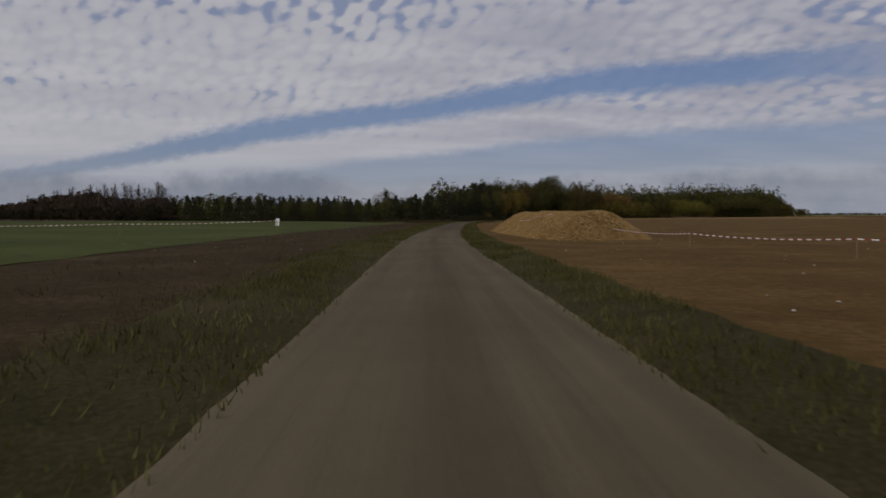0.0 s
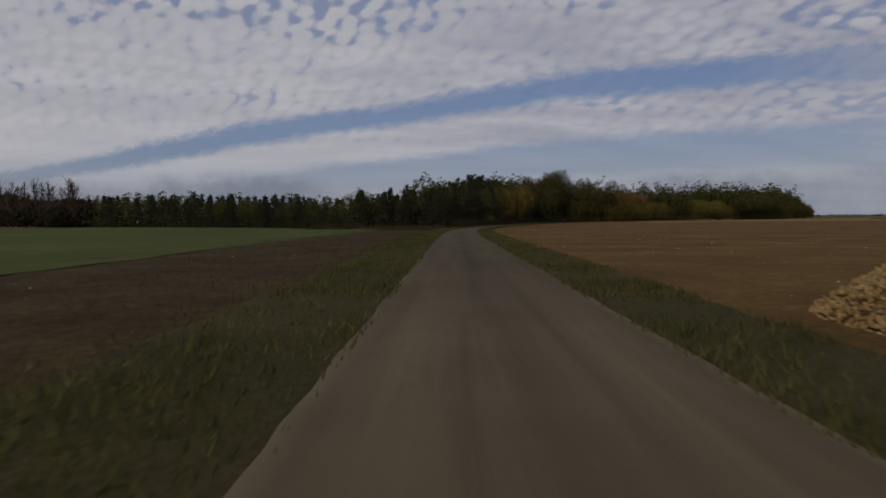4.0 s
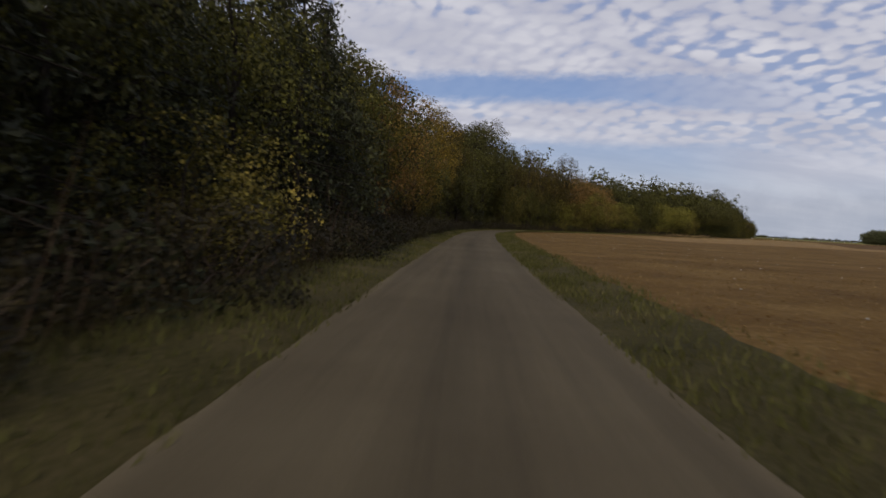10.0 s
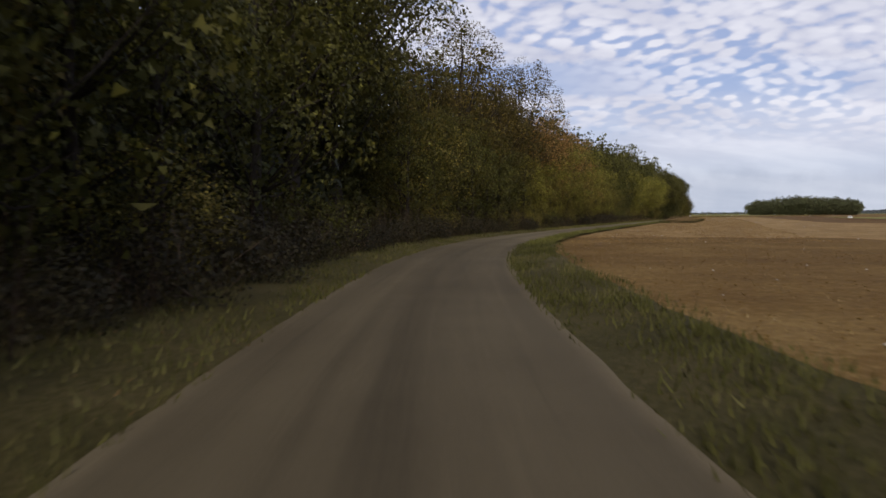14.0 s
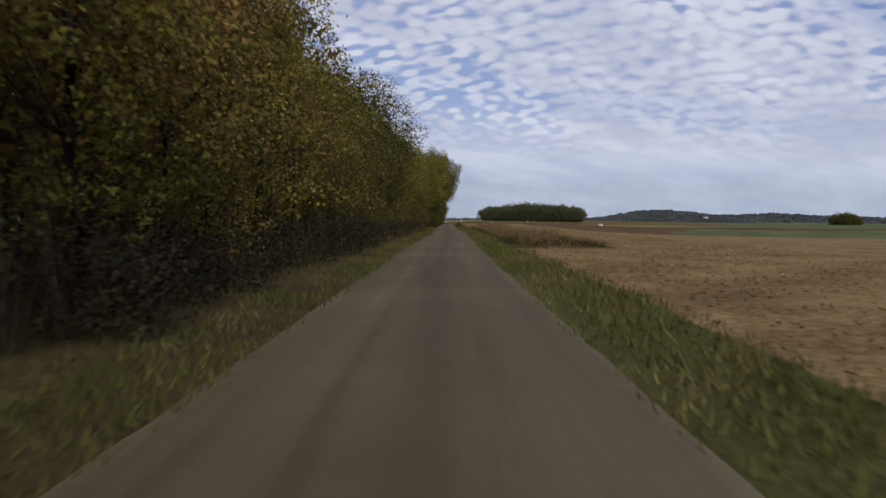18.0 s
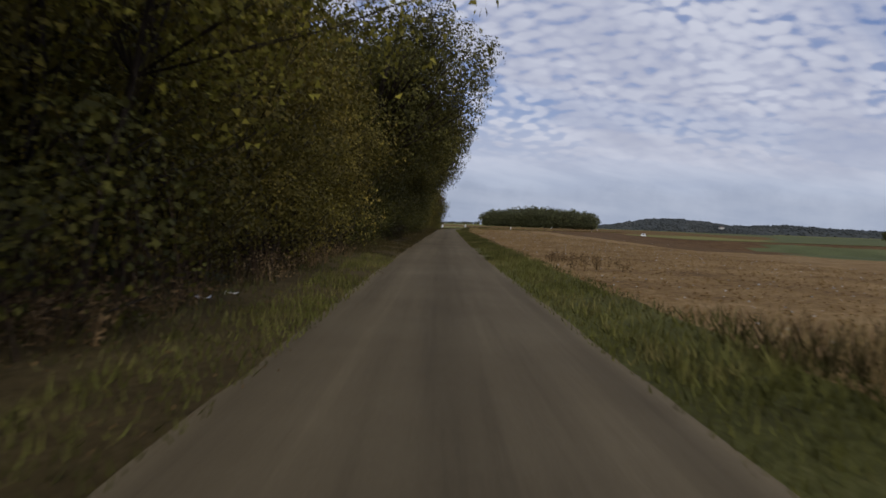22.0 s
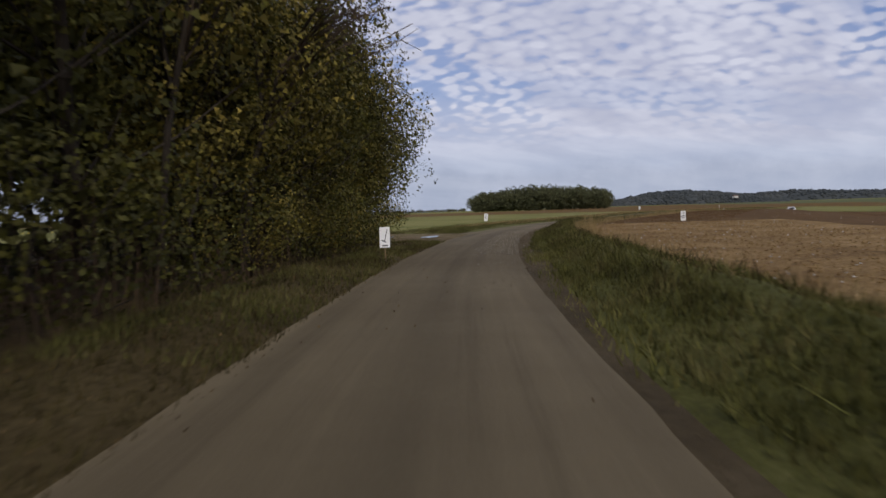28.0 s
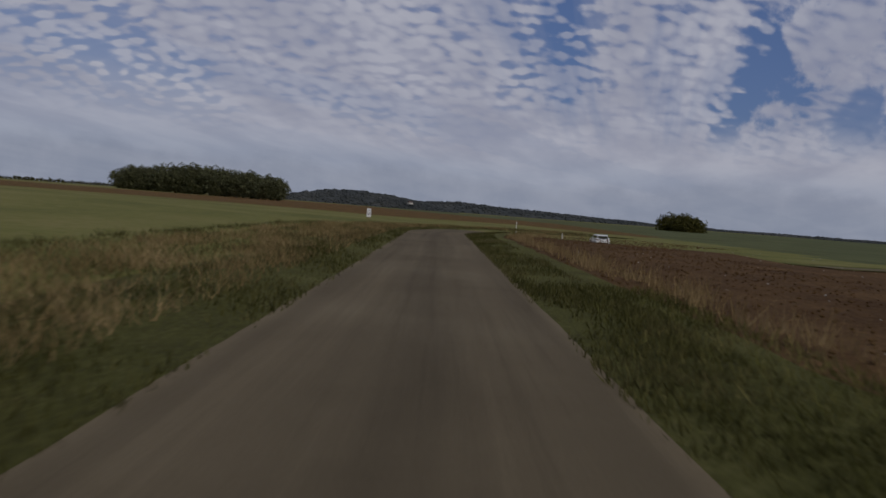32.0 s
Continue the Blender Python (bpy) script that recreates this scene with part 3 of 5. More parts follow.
def ground_sheet():
    xs = [-100 + a for a in spread(420, 9, 4500, 1.25)]
    ys = [450 + a for a in spread(620, 9, 4500, 1.25)]
    X, Y = np.meshgrid(xs, ys)
    P = np.stack([X.ravel(), Y.ravel()], 1)
    line = LINE[::4, :2]
    best = np.full(len(P), 1e9)
    arg = np.zeros(len(P), int)
    for i, q in enumerate(line):
        d = ((P - q) ** 2).sum(1)
        m = d < best
        best[m], arg[m] = d[m], i
    dist = np.sqrt(best)
    h = np.radians(LINE[::4, 2])[arg]
    lat = ((P - line[arg]) * np.stack([np.cos(h), np.sin(h)], 1)).sum(1)
    s = arg * 4.0
    z = -0.35 + 0.3 * np.clip((dist - 22) / 20, 0, 1)
    z += 0.9 * np.sin(P[:, 0] / 160 + 1.0) * np.sin(P[:, 1] / 210) * np.clip((dist - 120) / 150, 0, 1)
    z -= 3.4 * np.clip((lat - 20) / 28, 0, 1) * np.clip((s - 440) / 240, 0, 1)
    z -= 1.6 * np.clip((s - 780) / 45, 0, 1) * np.clip((260 - dist) / 140, 0, 1)
    k = len(xs)
    faces, mats = [], []
    corner = along(S_WOOD0 + 3, -8)
    for i in range(len(ys) - 1):
        for j in range(k - 1):
            a = i * k + j
            faces.append((a, a + 1, a + k + 1, a + k))
            x, y, la, so = X[i, j], Y[i, j], lat[a], s[a]
            if la > 0:
                if so > 640 or y > 620:
                    m = (4 if so > 700 else 0) if la < 95 else 1
                else:
                    m = 0 if so > 380 else 1
            else:
                before = (x - corner.x) * math.cos(radians(78)) + (y - corner.y) * math.sin(radians(78)) < -7
                m = 5 if before or so < S_WOOD0 else 2 if so > S_WOOD1 else 3
            if y > 780 and x < 260:
                m = 1 if (830 < y < 1180 and x < 30) or (x >= 30 and y < 1300) else 2
            if x > np.interp(y, (300, 440, 494, 624, 920, 1325), (400, 20, -63, -41, 117, 196)) and y < 1325:
                m = 6
            mats.append(m)
    me = bpy.data.meshes.new("ground")
    me.from_pydata([(p[0], p[1], c) for p, c in zip(P, z)], [], faces)
    for m in (M_SOIL, M_STUBBLE, M_GREEN, M_LEAFLIT, M_SOIL_DIM, M_GREEN_DIM, M_PASTURE):
        me.materials.append(m)
    me.polygons.foreach_set("material_index", mats)
    me.polygons.foreach_set("use_smooth", [True] * len(mats))
    me.update()
    tagged(new("ground", me), "open farmland of brown stubble and green crops to the horizon", "ground", kind="structure")


ground_sheet()


# ---- plants ----
def mesh_np(name, V, F, mat, smooth=False):
    me = bpy.data.meshes.new(name)
    V, F = np.asarray(V, np.float32), np.asarray(F, np.int32)
    nf, k = F.shape
    me.vertices.add(len(V))
    me.vertices.foreach_set("co", V.ravel())
    me.loops.add(nf * k)
    me.loops.foreach_set("vertex_index", F.ravel())
    me.polygons.add(nf)
    me.polygons.foreach_set("loop_start", np.arange(0, nf * k, k, dtype=np.int32))
    if smooth:
        me.polygons.foreach_set("use_smooth", np.ones(nf, bool))
    me.update(calc_edges=True)
    me.materials.append(mat)
    return me


def unit(v):
    return v / (np.linalg.norm(v, axis=-1, keepdims=True) + 1e-9)


def leaves(rng, C, per, spread_r, size, droop=0.0, corners=4, slim=1.0):
    """Small folded leaves scattered round the centres C: vertices and quads."""
    n = len(C) * per
    c = np.repeat(C, per, 0) + rng.normal(size=(n, 3)) * spread_r * np.array([1, 1, 0.8])
    d = unit(rng.normal(size=(n, 3)) + np.array([0, 0, -droop]))
    w = unit(np.cross(d, rng.normal(size=(n, 3))))
    up = np.cross(d, w)
    L = size * rng.uniform(0.6, 1.35, (n, 1))
    if corners == 3:
        V = np.stack([c, c + d * L * 0.95 + w * L * 0.42 * slim, c + d * L * 0.7 - w * L * 0.48 * slim + up * L * 0.15], 1).reshape(-1, 3)
        return V, np.arange(n * 3).reshape(n, 3)
    V = np.stack([c, c + d * L * 0.5 + w * L * 0.38 + up * L * 0.1, c + d * L, c + d * L * 0.5 - w * L * 0.38 + up * L * 0.1], 1).reshape(-1, 3)
    return V, np.arange(n * 4).reshape(n, 4)


def sprays(rng, C, N, per, spread_r, size, corners=4):
    """Leaves laid in shallow domes round the centres C, each dome facing along its N."""
    n = len(C) * per
    N = np.repeat(N, per, 0)
    o = rng.normal(size=(n, 3)) * spread_r
    o -= N * ((o * N).sum(1, keepdims=True) * 0.6)
    o -= N * (np.linalg.norm(o, axis=1, keepdims=True) ** 2 * 0.35 / spread_r)
    c = np.repeat(C, per, 0) + o
    face = unit(N * 0.9 + o / spread_r * 0.35 + rng.normal(size=(n, 3)) * 0.38)
    d = unit(np.cross(face, rng.normal(size=(n, 3))))
    w = np.cross(face, d)
    L = size * rng.uniform(0.65, 1.3, (n, 1))
    if corners == 3:
        V = np.stack([c, c + d * L * 0.95 + w * L * 0.45, c + d * L * 0.75 - w * L * 0.5], 1).reshape(-1, 3)
        return V, np.arange(n * 3).reshape(n, 3)
    V = np.stack([c, c + d * L * 0.45 + w * L * 0.4, c + d * L - face * L * 0.1, c + d * L * 0.5 - w * L * 0.4], 1).reshape(-1, 3)
    return V, np.arange(n * 4).reshape(n, 4)


def limb_tubes(rng, segs, sides=5):
    """Tapered limbs: rows of start, end, radius at each."""
    V, F, rings, hubs = [], [], [], []
    for a, b, r0, r1 in segs:
        a, b = np.array(a, float), np.array(b, float)
        d = unit(b - a)
        w = unit(np.cross(d, [0.3, 0.9, 0.2]))
        u = np.cross(d, w)
        k = len(V)
        for p, r in ((a, r0), (b, r1)):
            for i in range(sides):
                q = 2 * math.pi * i / sides
                V.append(p + r * (math.cos(q) * w + math.sin(q) * u))
        for i in range(sides):
            j = (i + 1) % sides
            F.append((k + i, k + j, k + sides + j, k + sides + i))
        if rings:
            near = int((((np.array(hubs) - a) ** 2).sum(1)).argmin())
            F.append((k, k + 1, rings[near] + 1, rings[near]))
        rings += [k, k + sides]
        hubs += [a, b]
    return np.array(V), np.array(F)


def broadleaf(seed, height, radius, base, clumps, per, leaf, trunk=0.16, lean=0.0, low=0.25, flat=0.75, corners=4, loose=1.0, heart=0):
    """A tapered trunk with limbs and an uneven crown of leaf clumps."""
    rng = np.random.default_rng(seed)
    C = []
    lobes = unit(rng.normal(size=(9, 3)) * [1, 1, 0.7])
    amount = rng.uniform(0.3, 1.6, 9)
    while len(C) < clumps:
        d = unit(rng.normal(size=3))
        k = 0.62 + 0.36 * max(0.0, float((lobes @ d * amount).max()))
        rr = rng.uniform(0.25, 1.0) ** flat * k
        z = base + (height - base) * (0.5 + 0.5 * d[2] * rr)
        h = (z - base) / (height - base)
        width = radius * (low + (1 - low) * math.sin(math.pi * min(1.0, max(0.02, h * 0.9 + 0.08))) ** 0.7)
        p = np.array([d[0] * rr * width * 1.15 + lean * (0.5 + 0.5 * h), d[1] * rr * width * 1.15, z])
        C.append(p)
    C = np.array(C)
    out = unit((C - np.array([lean * 0.5, 0, base + (height - base) * 0.45])) * [1, 1, 0.7])
    V, F = sprays(rng, C, unit(out + np.array([0, 0, 0.45]) + rng.normal(size=C.shape) * 0.25), per, 0.3 * loose * (radius / 2.6) ** 0.5, leaf * 1.12, corners)
    if heart:
        mid = C.mean(0) * [1, 1, 0.95]
        D = mid + (C[rng.permutation(len(C))[:heart]] - mid) * [0.5, 0.5, 0.85]
        HV, HF = leaves(rng, D, 9, 0.4, 0.21, 0.2, corners)
        V, F = np.concatenate([V, HV]), np.concatenate([F, HF + len(V)])
    segs, last, steps = [], np.array([0, 0, -0.15]), 6
    stem = [last]
    for i in range(1, steps + 1):
        q = i / steps
        nxt = np.array([lean * q * 0.7 + rng.normal() * 0.09, rng.normal() * 0.09, height * 0.86 * q])
        segs.append((last, nxt, trunk * (1.15 - q + 1 / steps) * (1.25 if i == 1 else 1.0), trunk * (1.12 - q)))
        stem.append(nxt)
        last = nxt
    for c in C[rng.permutation(len(C))[: max(10, clumps // 6)]]:
        k = min(steps - 1, max(1, int(steps * (c[2] / height) * 0.75)))
        a = stem[k]
        mid = a * 0.45 + c * 0.55 + np.array([0, 0, -0.15])
        segs += [(a, mid, trunk * 0.22, trunk * 0.13), (mid, c, trunk * 0.13, 0.008)]
    TV, TF = limb_tubes(rng, segs, 4)
    return (V, F), (TV, TF)


def conifer(seed, height, radius, tiers, per, leaf, corners=4):
    rng = np.random.default_rng(seed)
    C, segs = [], [((0, 0, -0.15), (0, 0, height * 0.5), 0.15, 0.09), ((0, 0, height * 0.5), (0, 0, height), 0.09, 0.012)]
    for i in range(tiers):
        q = (i + rng.uniform(0, 0.6)) / tiers
        z = 0.25 + (height - 0.3) * q
        r = radius * (1 - q) ** 0.8 * rng.uniform(0.8, 1.2) + 0.1
        for j in range(7 if q < 0.7 else 4):
            a = rng.uniform(0, 2 * math.pi)
            tip = np.array([math.cos(a) * r, math.sin(a) * r, z - 0.25 * r + rng.normal() * 0.1])
            segs.append(((0, 0, z), tip, 0.03, 0.006))
            for f in (0.3, 0.55, 0.75, 0.92, 1.05):
                C.append(np.array([0, 0, z]) * (1 - f) + tip * f + rng.normal(size=3) * 0.07)
    for f in range(4):
        C.append(np.array([0, 0, height - 0.15 * f]))
    V, F = leaves(rng, np.array(C), per, 0.15, leaf, 0.5, corners, 0.4)
    return (V, F), limb_tubes(rng, segs, 4)


def bare_tree(seed, height, radius):
    """A thin poplar that has shed its leaves: many upright twigs."""
    rng = np.random.default_rng(seed)
    segs = [((0, 0, -0.1), (0, 0, height * 0.6), 0.16, 0.08), ((0, 0, height * 0.6), (0, 0, height), 0.08, 0.02)]
    for _ in range(34):
        z = rng.uniform(0.12, 0.9) * height
        a = rng.uniform(0, 2 * math.pi)
        l = radius * rng.uniform(0.5, 1.0) * (1.1 - z / height)
        e = np.array([math.cos(a) * l, math.sin(a) * l, z + l * rng.uniform(1.2, 2.4)])
        segs.append(((0, 0, z), e, 0.07, 0.035))
        for _ in range(2):
            segs.append((e * 0.6 + np.array([0, 0, z]) * 0.4, e + rng.normal(size=3) * 0.5, 0.045, 0.02))
    return limb_tubes(rng, segs, 3)


def tree_object(name, label, category, group, arrays, leaf_mat, bark, m):
    (V, F), (TV, TF) = arrays
    ob = thing(name, label, category, group, m)
    for nm, me in (("trunk", mesh_np("trunk", TV, TF, bark, True)), ("crown", mesh_np("crown", V, F, leaf_mat))):
        new(nm, me).parent = ob
    return ob


def joined(name, label, items, mat, category="wood"):
    """One mesh of many far trees: rows of arrays and a matrix."""
    VV, FF, k = [], [], 0
    for (V, F), m in items:
        A = np.array(m)
        VV.append(V @ A[:3, :3].T + A[:3, 3])
        FF.append(F + k)
        k += len(V)
    ob = new(name, mesh_np(name, np.concatenate(VV), np.concatenate(FF), mat))
    return tagged(ob, label, category, kind="stuff")


def stand(p, turn, scale, squash=1.0):
    return Matrix.Translation(p) @ Matrix.Rotation(turn, 4, "Z") @ Matrix.Diagonal((scale, scale, scale * squash, 1))


rnd = random.Random(7)
EDGE = "trees along the wood's edge"
# kinds of tree: builder, leaf material, bark, label
KINDS = {
    "ash_tree": (broadleaf(11, 9.5, 2.7, 0.5, 126, 56, 0.092, 0.14, low=0.55, flat=0.42, corners=3, heart=30), M_LEAF_GREEN, M_BARK, "dark green leafy tree at the wood's edge", "tree"),
    "hazel_tree": (broadleaf(12, 8.0, 2.8, 0.35, 130, 54, 0.08, 0.10, low=0.65, flat=0.42, corners=3, heart=30), M_LEAF_OLIVE, M_BARK, "olive green hazel turning yellow beside the lane", "tree"),
    "lime_tree": (broadleaf(20, 9.5, 2.9, 0.5, 126, 56, 0.09, 0.12, low=0.6, flat=0.42, corners=3, heart=30), M_LEAF_LIME, M_BARK, "leafy tree turning yellow-green in autumn", "tree"),
    "maple_tree": (broadleaf(13, 10.0, 2.9, 0.8, 140, 56, 0.09, 0.15, low=0.5, flat=0.45, corners=3, heart=30), M_LEAF_YELLOW, M_BARK, "tree in bright yellow autumn leaf", "tree"),
    "beech_tree": (broadleaf(14, 9.5, 2.9, 0.5, 130, 50, 0.085, 0.15, low=0.55, flat=0.45, corners=3, heart=30), M_LEAF_ORANGE, M_BARK, "tree in russet and orange autumn leaf", "tree"),
    "elm_tree": (broadleaf(24, 14.5, 3.4, 0.6, 230, 50, 0.105, 0.2, low=0.6, flat=0.42, corners=3, heart=60), M_LEAF_ELM, M_BARK, "tall olive brown tree standing above the hedge", "tree"),
    "pole_tree": (broadleaf(18, 10.5, 2.0, 3.0, 80, 36, 0.085, 0.07, low=0.6, corners=3), M_LEAF_YELLOW, M_BIRCH, "slender pale-barked tree with thin yellow leaf", "tree"),
    "oak_tree": (broadleaf(15, 12.5, 4.3, 2.3, 280, 66, 0.112, 0.26, lean=3.4, low=0.85, flat=0.42, corners=3, heart=30), M_LEAF_OAK, M_BARK, "tall dark green oak leaning over the lane", "tree"),
    "birch_tree": (broadleaf(19, 10.5, 3.6, 2.4, 220, 56, 0.09, 0.08, lean=2.8, low=0.8, flat=0.5, corners=3), M_LEAF_LIME, M_BARK, "birch in thin yellow-green leaf leaning over the lane", "tree"),
    "young_oak": (broadleaf(17, 6.0, 2.3, 0.25, 110, 56, 0.076, 0.09, low=0.75, flat=0.42, corners=3, heart=30), M_LEAF_OAK, M_BARK, "dense dark young oak under the taller trees", "tree"),
    "spruce_tree": (conifer(16, 9.0, 2.9, 24, 13, 0.19, corners=3), M_NEEDLE, M_BARK, "dark green spruce with drooping boughs", "tree"),
}
SHRUBS = {
    "hazel_bush": (broadleaf(21, 2.9, 1.5, 0.0, 56, 48, 0.056, 0.03, low=0.8, flat=0.45, corners=4), M_LEAF_OLIVE, M_BARK, "leafy hazel bush at the foot of the wood", "bush"),
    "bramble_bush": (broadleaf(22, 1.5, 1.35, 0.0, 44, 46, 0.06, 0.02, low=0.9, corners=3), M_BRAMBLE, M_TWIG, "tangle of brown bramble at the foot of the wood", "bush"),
    "thorn_bush": (broadleaf(23, 2.3, 1.4, 0.0, 52, 44, 0.055, 0.03, low=0.8, flat=0.45, corners=4), M_LEAF_GREEN, M_BARK, "dark green thorn bush at the foot of the wood", "bush"),
}
TEMPLATE = {}


def plant(kind, table, p, scale, group, turn=None, squash=1.0):
    arrays, leaf_mat, bark, label, category = table[kind]
    m = stand(p, rnd.uniform(0, 6.28) if turn is None else turn, scale, squash)
    if kind not in TEMPLATE:
        ob = TEMPLATE[kind] = tree_object(kind, label, category, group, arrays, leaf_mat, bark, Matrix())
        ob.matrix_world = m
        return ob
    ob = TEMPLATE[kind]
    made = copy_thing(ob, Matrix())
    made.matrix_basis = m
    return made


def edge_kind(s):
    """What grows along the lane, stretch by stretch."""
    r = rnd.random()
    if s < 268:
        return "spruce_tree" if r < 0.8 else "ash_tree"
    if s < 288:
        return "ash_tree" if r < 0.5 else ("beech_tree" if r < 0.8 else "hazel_tree")
    if s < 322:
        return "maple_tree" if r < 0.85 else "ash_tree"
    if s < 346:
        return "pole_tree" if r < 0.3 else "elm_tree" if r < 0.45 else "ash_tree"
    if s < 356:
        return "ash_tree" if r < 0.8 else "beech_tree"
    if s < 372:
        return "oak_tree"
    if s < 382:
        return "hazel_tree"
    if s < 408:
        return "elm_tree"
    if s < 440:
        return "beech_tree"
    if s < 464:
        return "lime_tree" if r < 0.6 else "hazel_tree"
    if 480 < s < 504:
        return "lime_tree"
    if 522 < s < 540:
        return "hazel_tree"
    if s < 528:
        return "ash_tree" if s < 503 else "hazel_tree"
    if s < 606:
        return "oak_tree" if r < 0.75 else "ash_tree"
    return "hazel_tree" if r < 0.35 else "ash_tree"


def wood_edge():
    s = S_WOOD0 + 3
    while s < S_WOOD1:
        kind = edge_kind(s)
        big = kind == "oak_tree"
        lat = -(7.4 if big and s < 400 else 6.6 if big else 6.4 if kind == "elm_tree" else 7.0 if 408 < s < 440 else 5.5) + rnd.uniform(-0.9, 0.5)
        size = rnd.uniform(0.86, 1.14) * float(np.interp(s, (230, 250, 275, 295, 320, 345, 354, 357, 371, 373, 381, 383, 407, 410, 436, 446, 462, 470, 500, 530, 600, 640, 669), (0.72, 0.82, 0.92, 1.05, 1.15, 1.15, 1.2, 1.5, 1.5, 1.1, 1.1, 1.05, 1.05, 1.42, 1.38, 1.0, 0.95, 1.2, 1.25, 1.1, 1.12, 1.22, 1.15)))
        plant(kind, KINDS, along(s, lat, -0.05), size, EDGE, radians(heading(s)) + (1.9 if s < 400 else 0) + rnd.uniform(-0.5, 0.5) if big else None)
        s += (5.4 if big else 2.6 if kind == "pole_tree" else 3.9) * rnd.uniform(0.85, 1.15)
    s = S_WOOD0 + 1
    while s < S_WOOD1:
        r = rnd.random()
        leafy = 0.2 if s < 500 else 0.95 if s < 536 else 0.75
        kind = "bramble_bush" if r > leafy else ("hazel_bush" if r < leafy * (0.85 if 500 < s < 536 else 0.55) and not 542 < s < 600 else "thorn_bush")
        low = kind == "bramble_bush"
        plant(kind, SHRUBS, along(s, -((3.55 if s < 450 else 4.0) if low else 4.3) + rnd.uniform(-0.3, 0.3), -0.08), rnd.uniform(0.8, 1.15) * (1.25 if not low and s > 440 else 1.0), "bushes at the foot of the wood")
        s += rnd.uniform(1.7, 3.6) if s < 450 else rnd.uniform(1.9, 4.6)
    for s in range(526, 632, 4):
        plant("hazel_tree" if s < 540 else "young_oak", KINDS, along(s + rnd.uniform(-1, 1), -4.9, -0.05), rnd.uniform(0.85, 1.1) * (0.9 if s < 540 else 1.0), EDGE)
    for s in range(328, 348, 5):
        plant("elm_tree", KINDS, along(s, -6.8, -0.05), rnd.uniform(1.02, 1.1), EDGE)
    for s, lat in ((580, -6.5), (584, -7.6), (588, -9.2), (593, -11), (598, -12.5)):
        plant("young_oak", KINDS, along(s, lat, -0.05), 1.1, EDGE)
    for s in range(588, 644, 5):
        plant("ash_tree", KINDS, along(s + rnd.uniform(-1, 1), -5.6, -0.05), rnd.uniform(1.25, 1.45), EDGE)
    for s in range(242, 304, 4):
        plant("spruce_tree", KINDS, along(s + rnd.uniform(-1, 1), -9.6, -0.05), rnd.uniform(1.05, 1.2) * (0.9 if s < 262 else 1.1), EDGE)
    for s in range(374, 448, 4):
        plant("ash_tree" if s < 400 else "hazel_tree" if rnd.random() < (0.75 if s < 418 else 0.35) else "lime_tree", KINDS, along(s + rnd.uniform(-1, 1), -5.0, -0.05), rnd.uniform(0.75, 0.98), EDGE)
    for s in range(238, 278, 4):
        plant("spruce_tree" if rnd.random() < 0.6 else "ash_tree", KINDS, along(s + rnd.uniform(-1, 1), -8.0, -0.05), rnd.uniform(0.85, 0.98), EDGE)
    for s, lat, sc in ((672.3, -5.5, 1.2), (674.0, -6.5, 1.3), (671.0, -6.6, 1.35), (675.2, -8.0, 1.35), (673.0, -8.4, 1.4), (676.5, -9.6, 1.3), (669.5, -5.3, 1.3), (667.5, -6.4, 1.4)):
        plant("young_oak", KINDS, along(s, lat, -0.05), sc, EDGE)
    for s, sc in ((419, 0.95), (499, 0.95), (506, 1.0), (513, 1.0)):
        plant("birch_tree", KINDS, along(s, -4.8, -0.05), sc, EDGE, radians(heading(s)))
    for s in (541, 547, 574):
        plant("oak_tree", KINDS, along(s, -4.9, -0.05), 1.1, EDGE, radians(heading(s)))
    for s, lat, sc in ((663, -5.0, 0.95), (667, -4.8, 0.9), (670, -5.6, 0.95), (668, -8.5, 1.0), (672, -8.0, 0.95), (671, -11.5, 1.0), (675, -11.0, 0.9), (666, -13.0, 1.05), (673, -15.0, 1.0), (660, -5.4, 1.05), (665, -6.3, 1.15), (668.5, -6.0, 1.12), (671.5, -6.2, 1.08), (669, -10.0, 1.0), (673.5, -9.4, 1.0), (676, -13.0, 1.0), (662, -6.9, 1.1), (665.5, -7.6, 1.1), (668, -7.3, 1.06), (671, -7.6, 1.1), (673.5, -7.2, 1.0), (663.5, -9, 1.1), (667, -9.6, 1.1)):
        plant("young_oak" if lat < -8 else ("hazel_tree" if sc > 1.09 else "ash_tree"), KINDS, along(s, lat, -0.05), sc * (1.15 if sc > 1.09 else 1.0) * (1.45 if lat < -8 else 1.0), EDGE)
    for s, lat in ((661, -4.2), (664.5, -4.1), (668.5, -4.2), (671, -4.8), (673, -6.4), (674.5, -8.4), (676, -10.4)):
        plant("thorn_bush" if s > 665 else "hazel_bush", SHRUBS, along(s, lat, -0.08), rnd.uniform(1.0, 1.25), "bushes at the foot of the wood")


wood_edge()


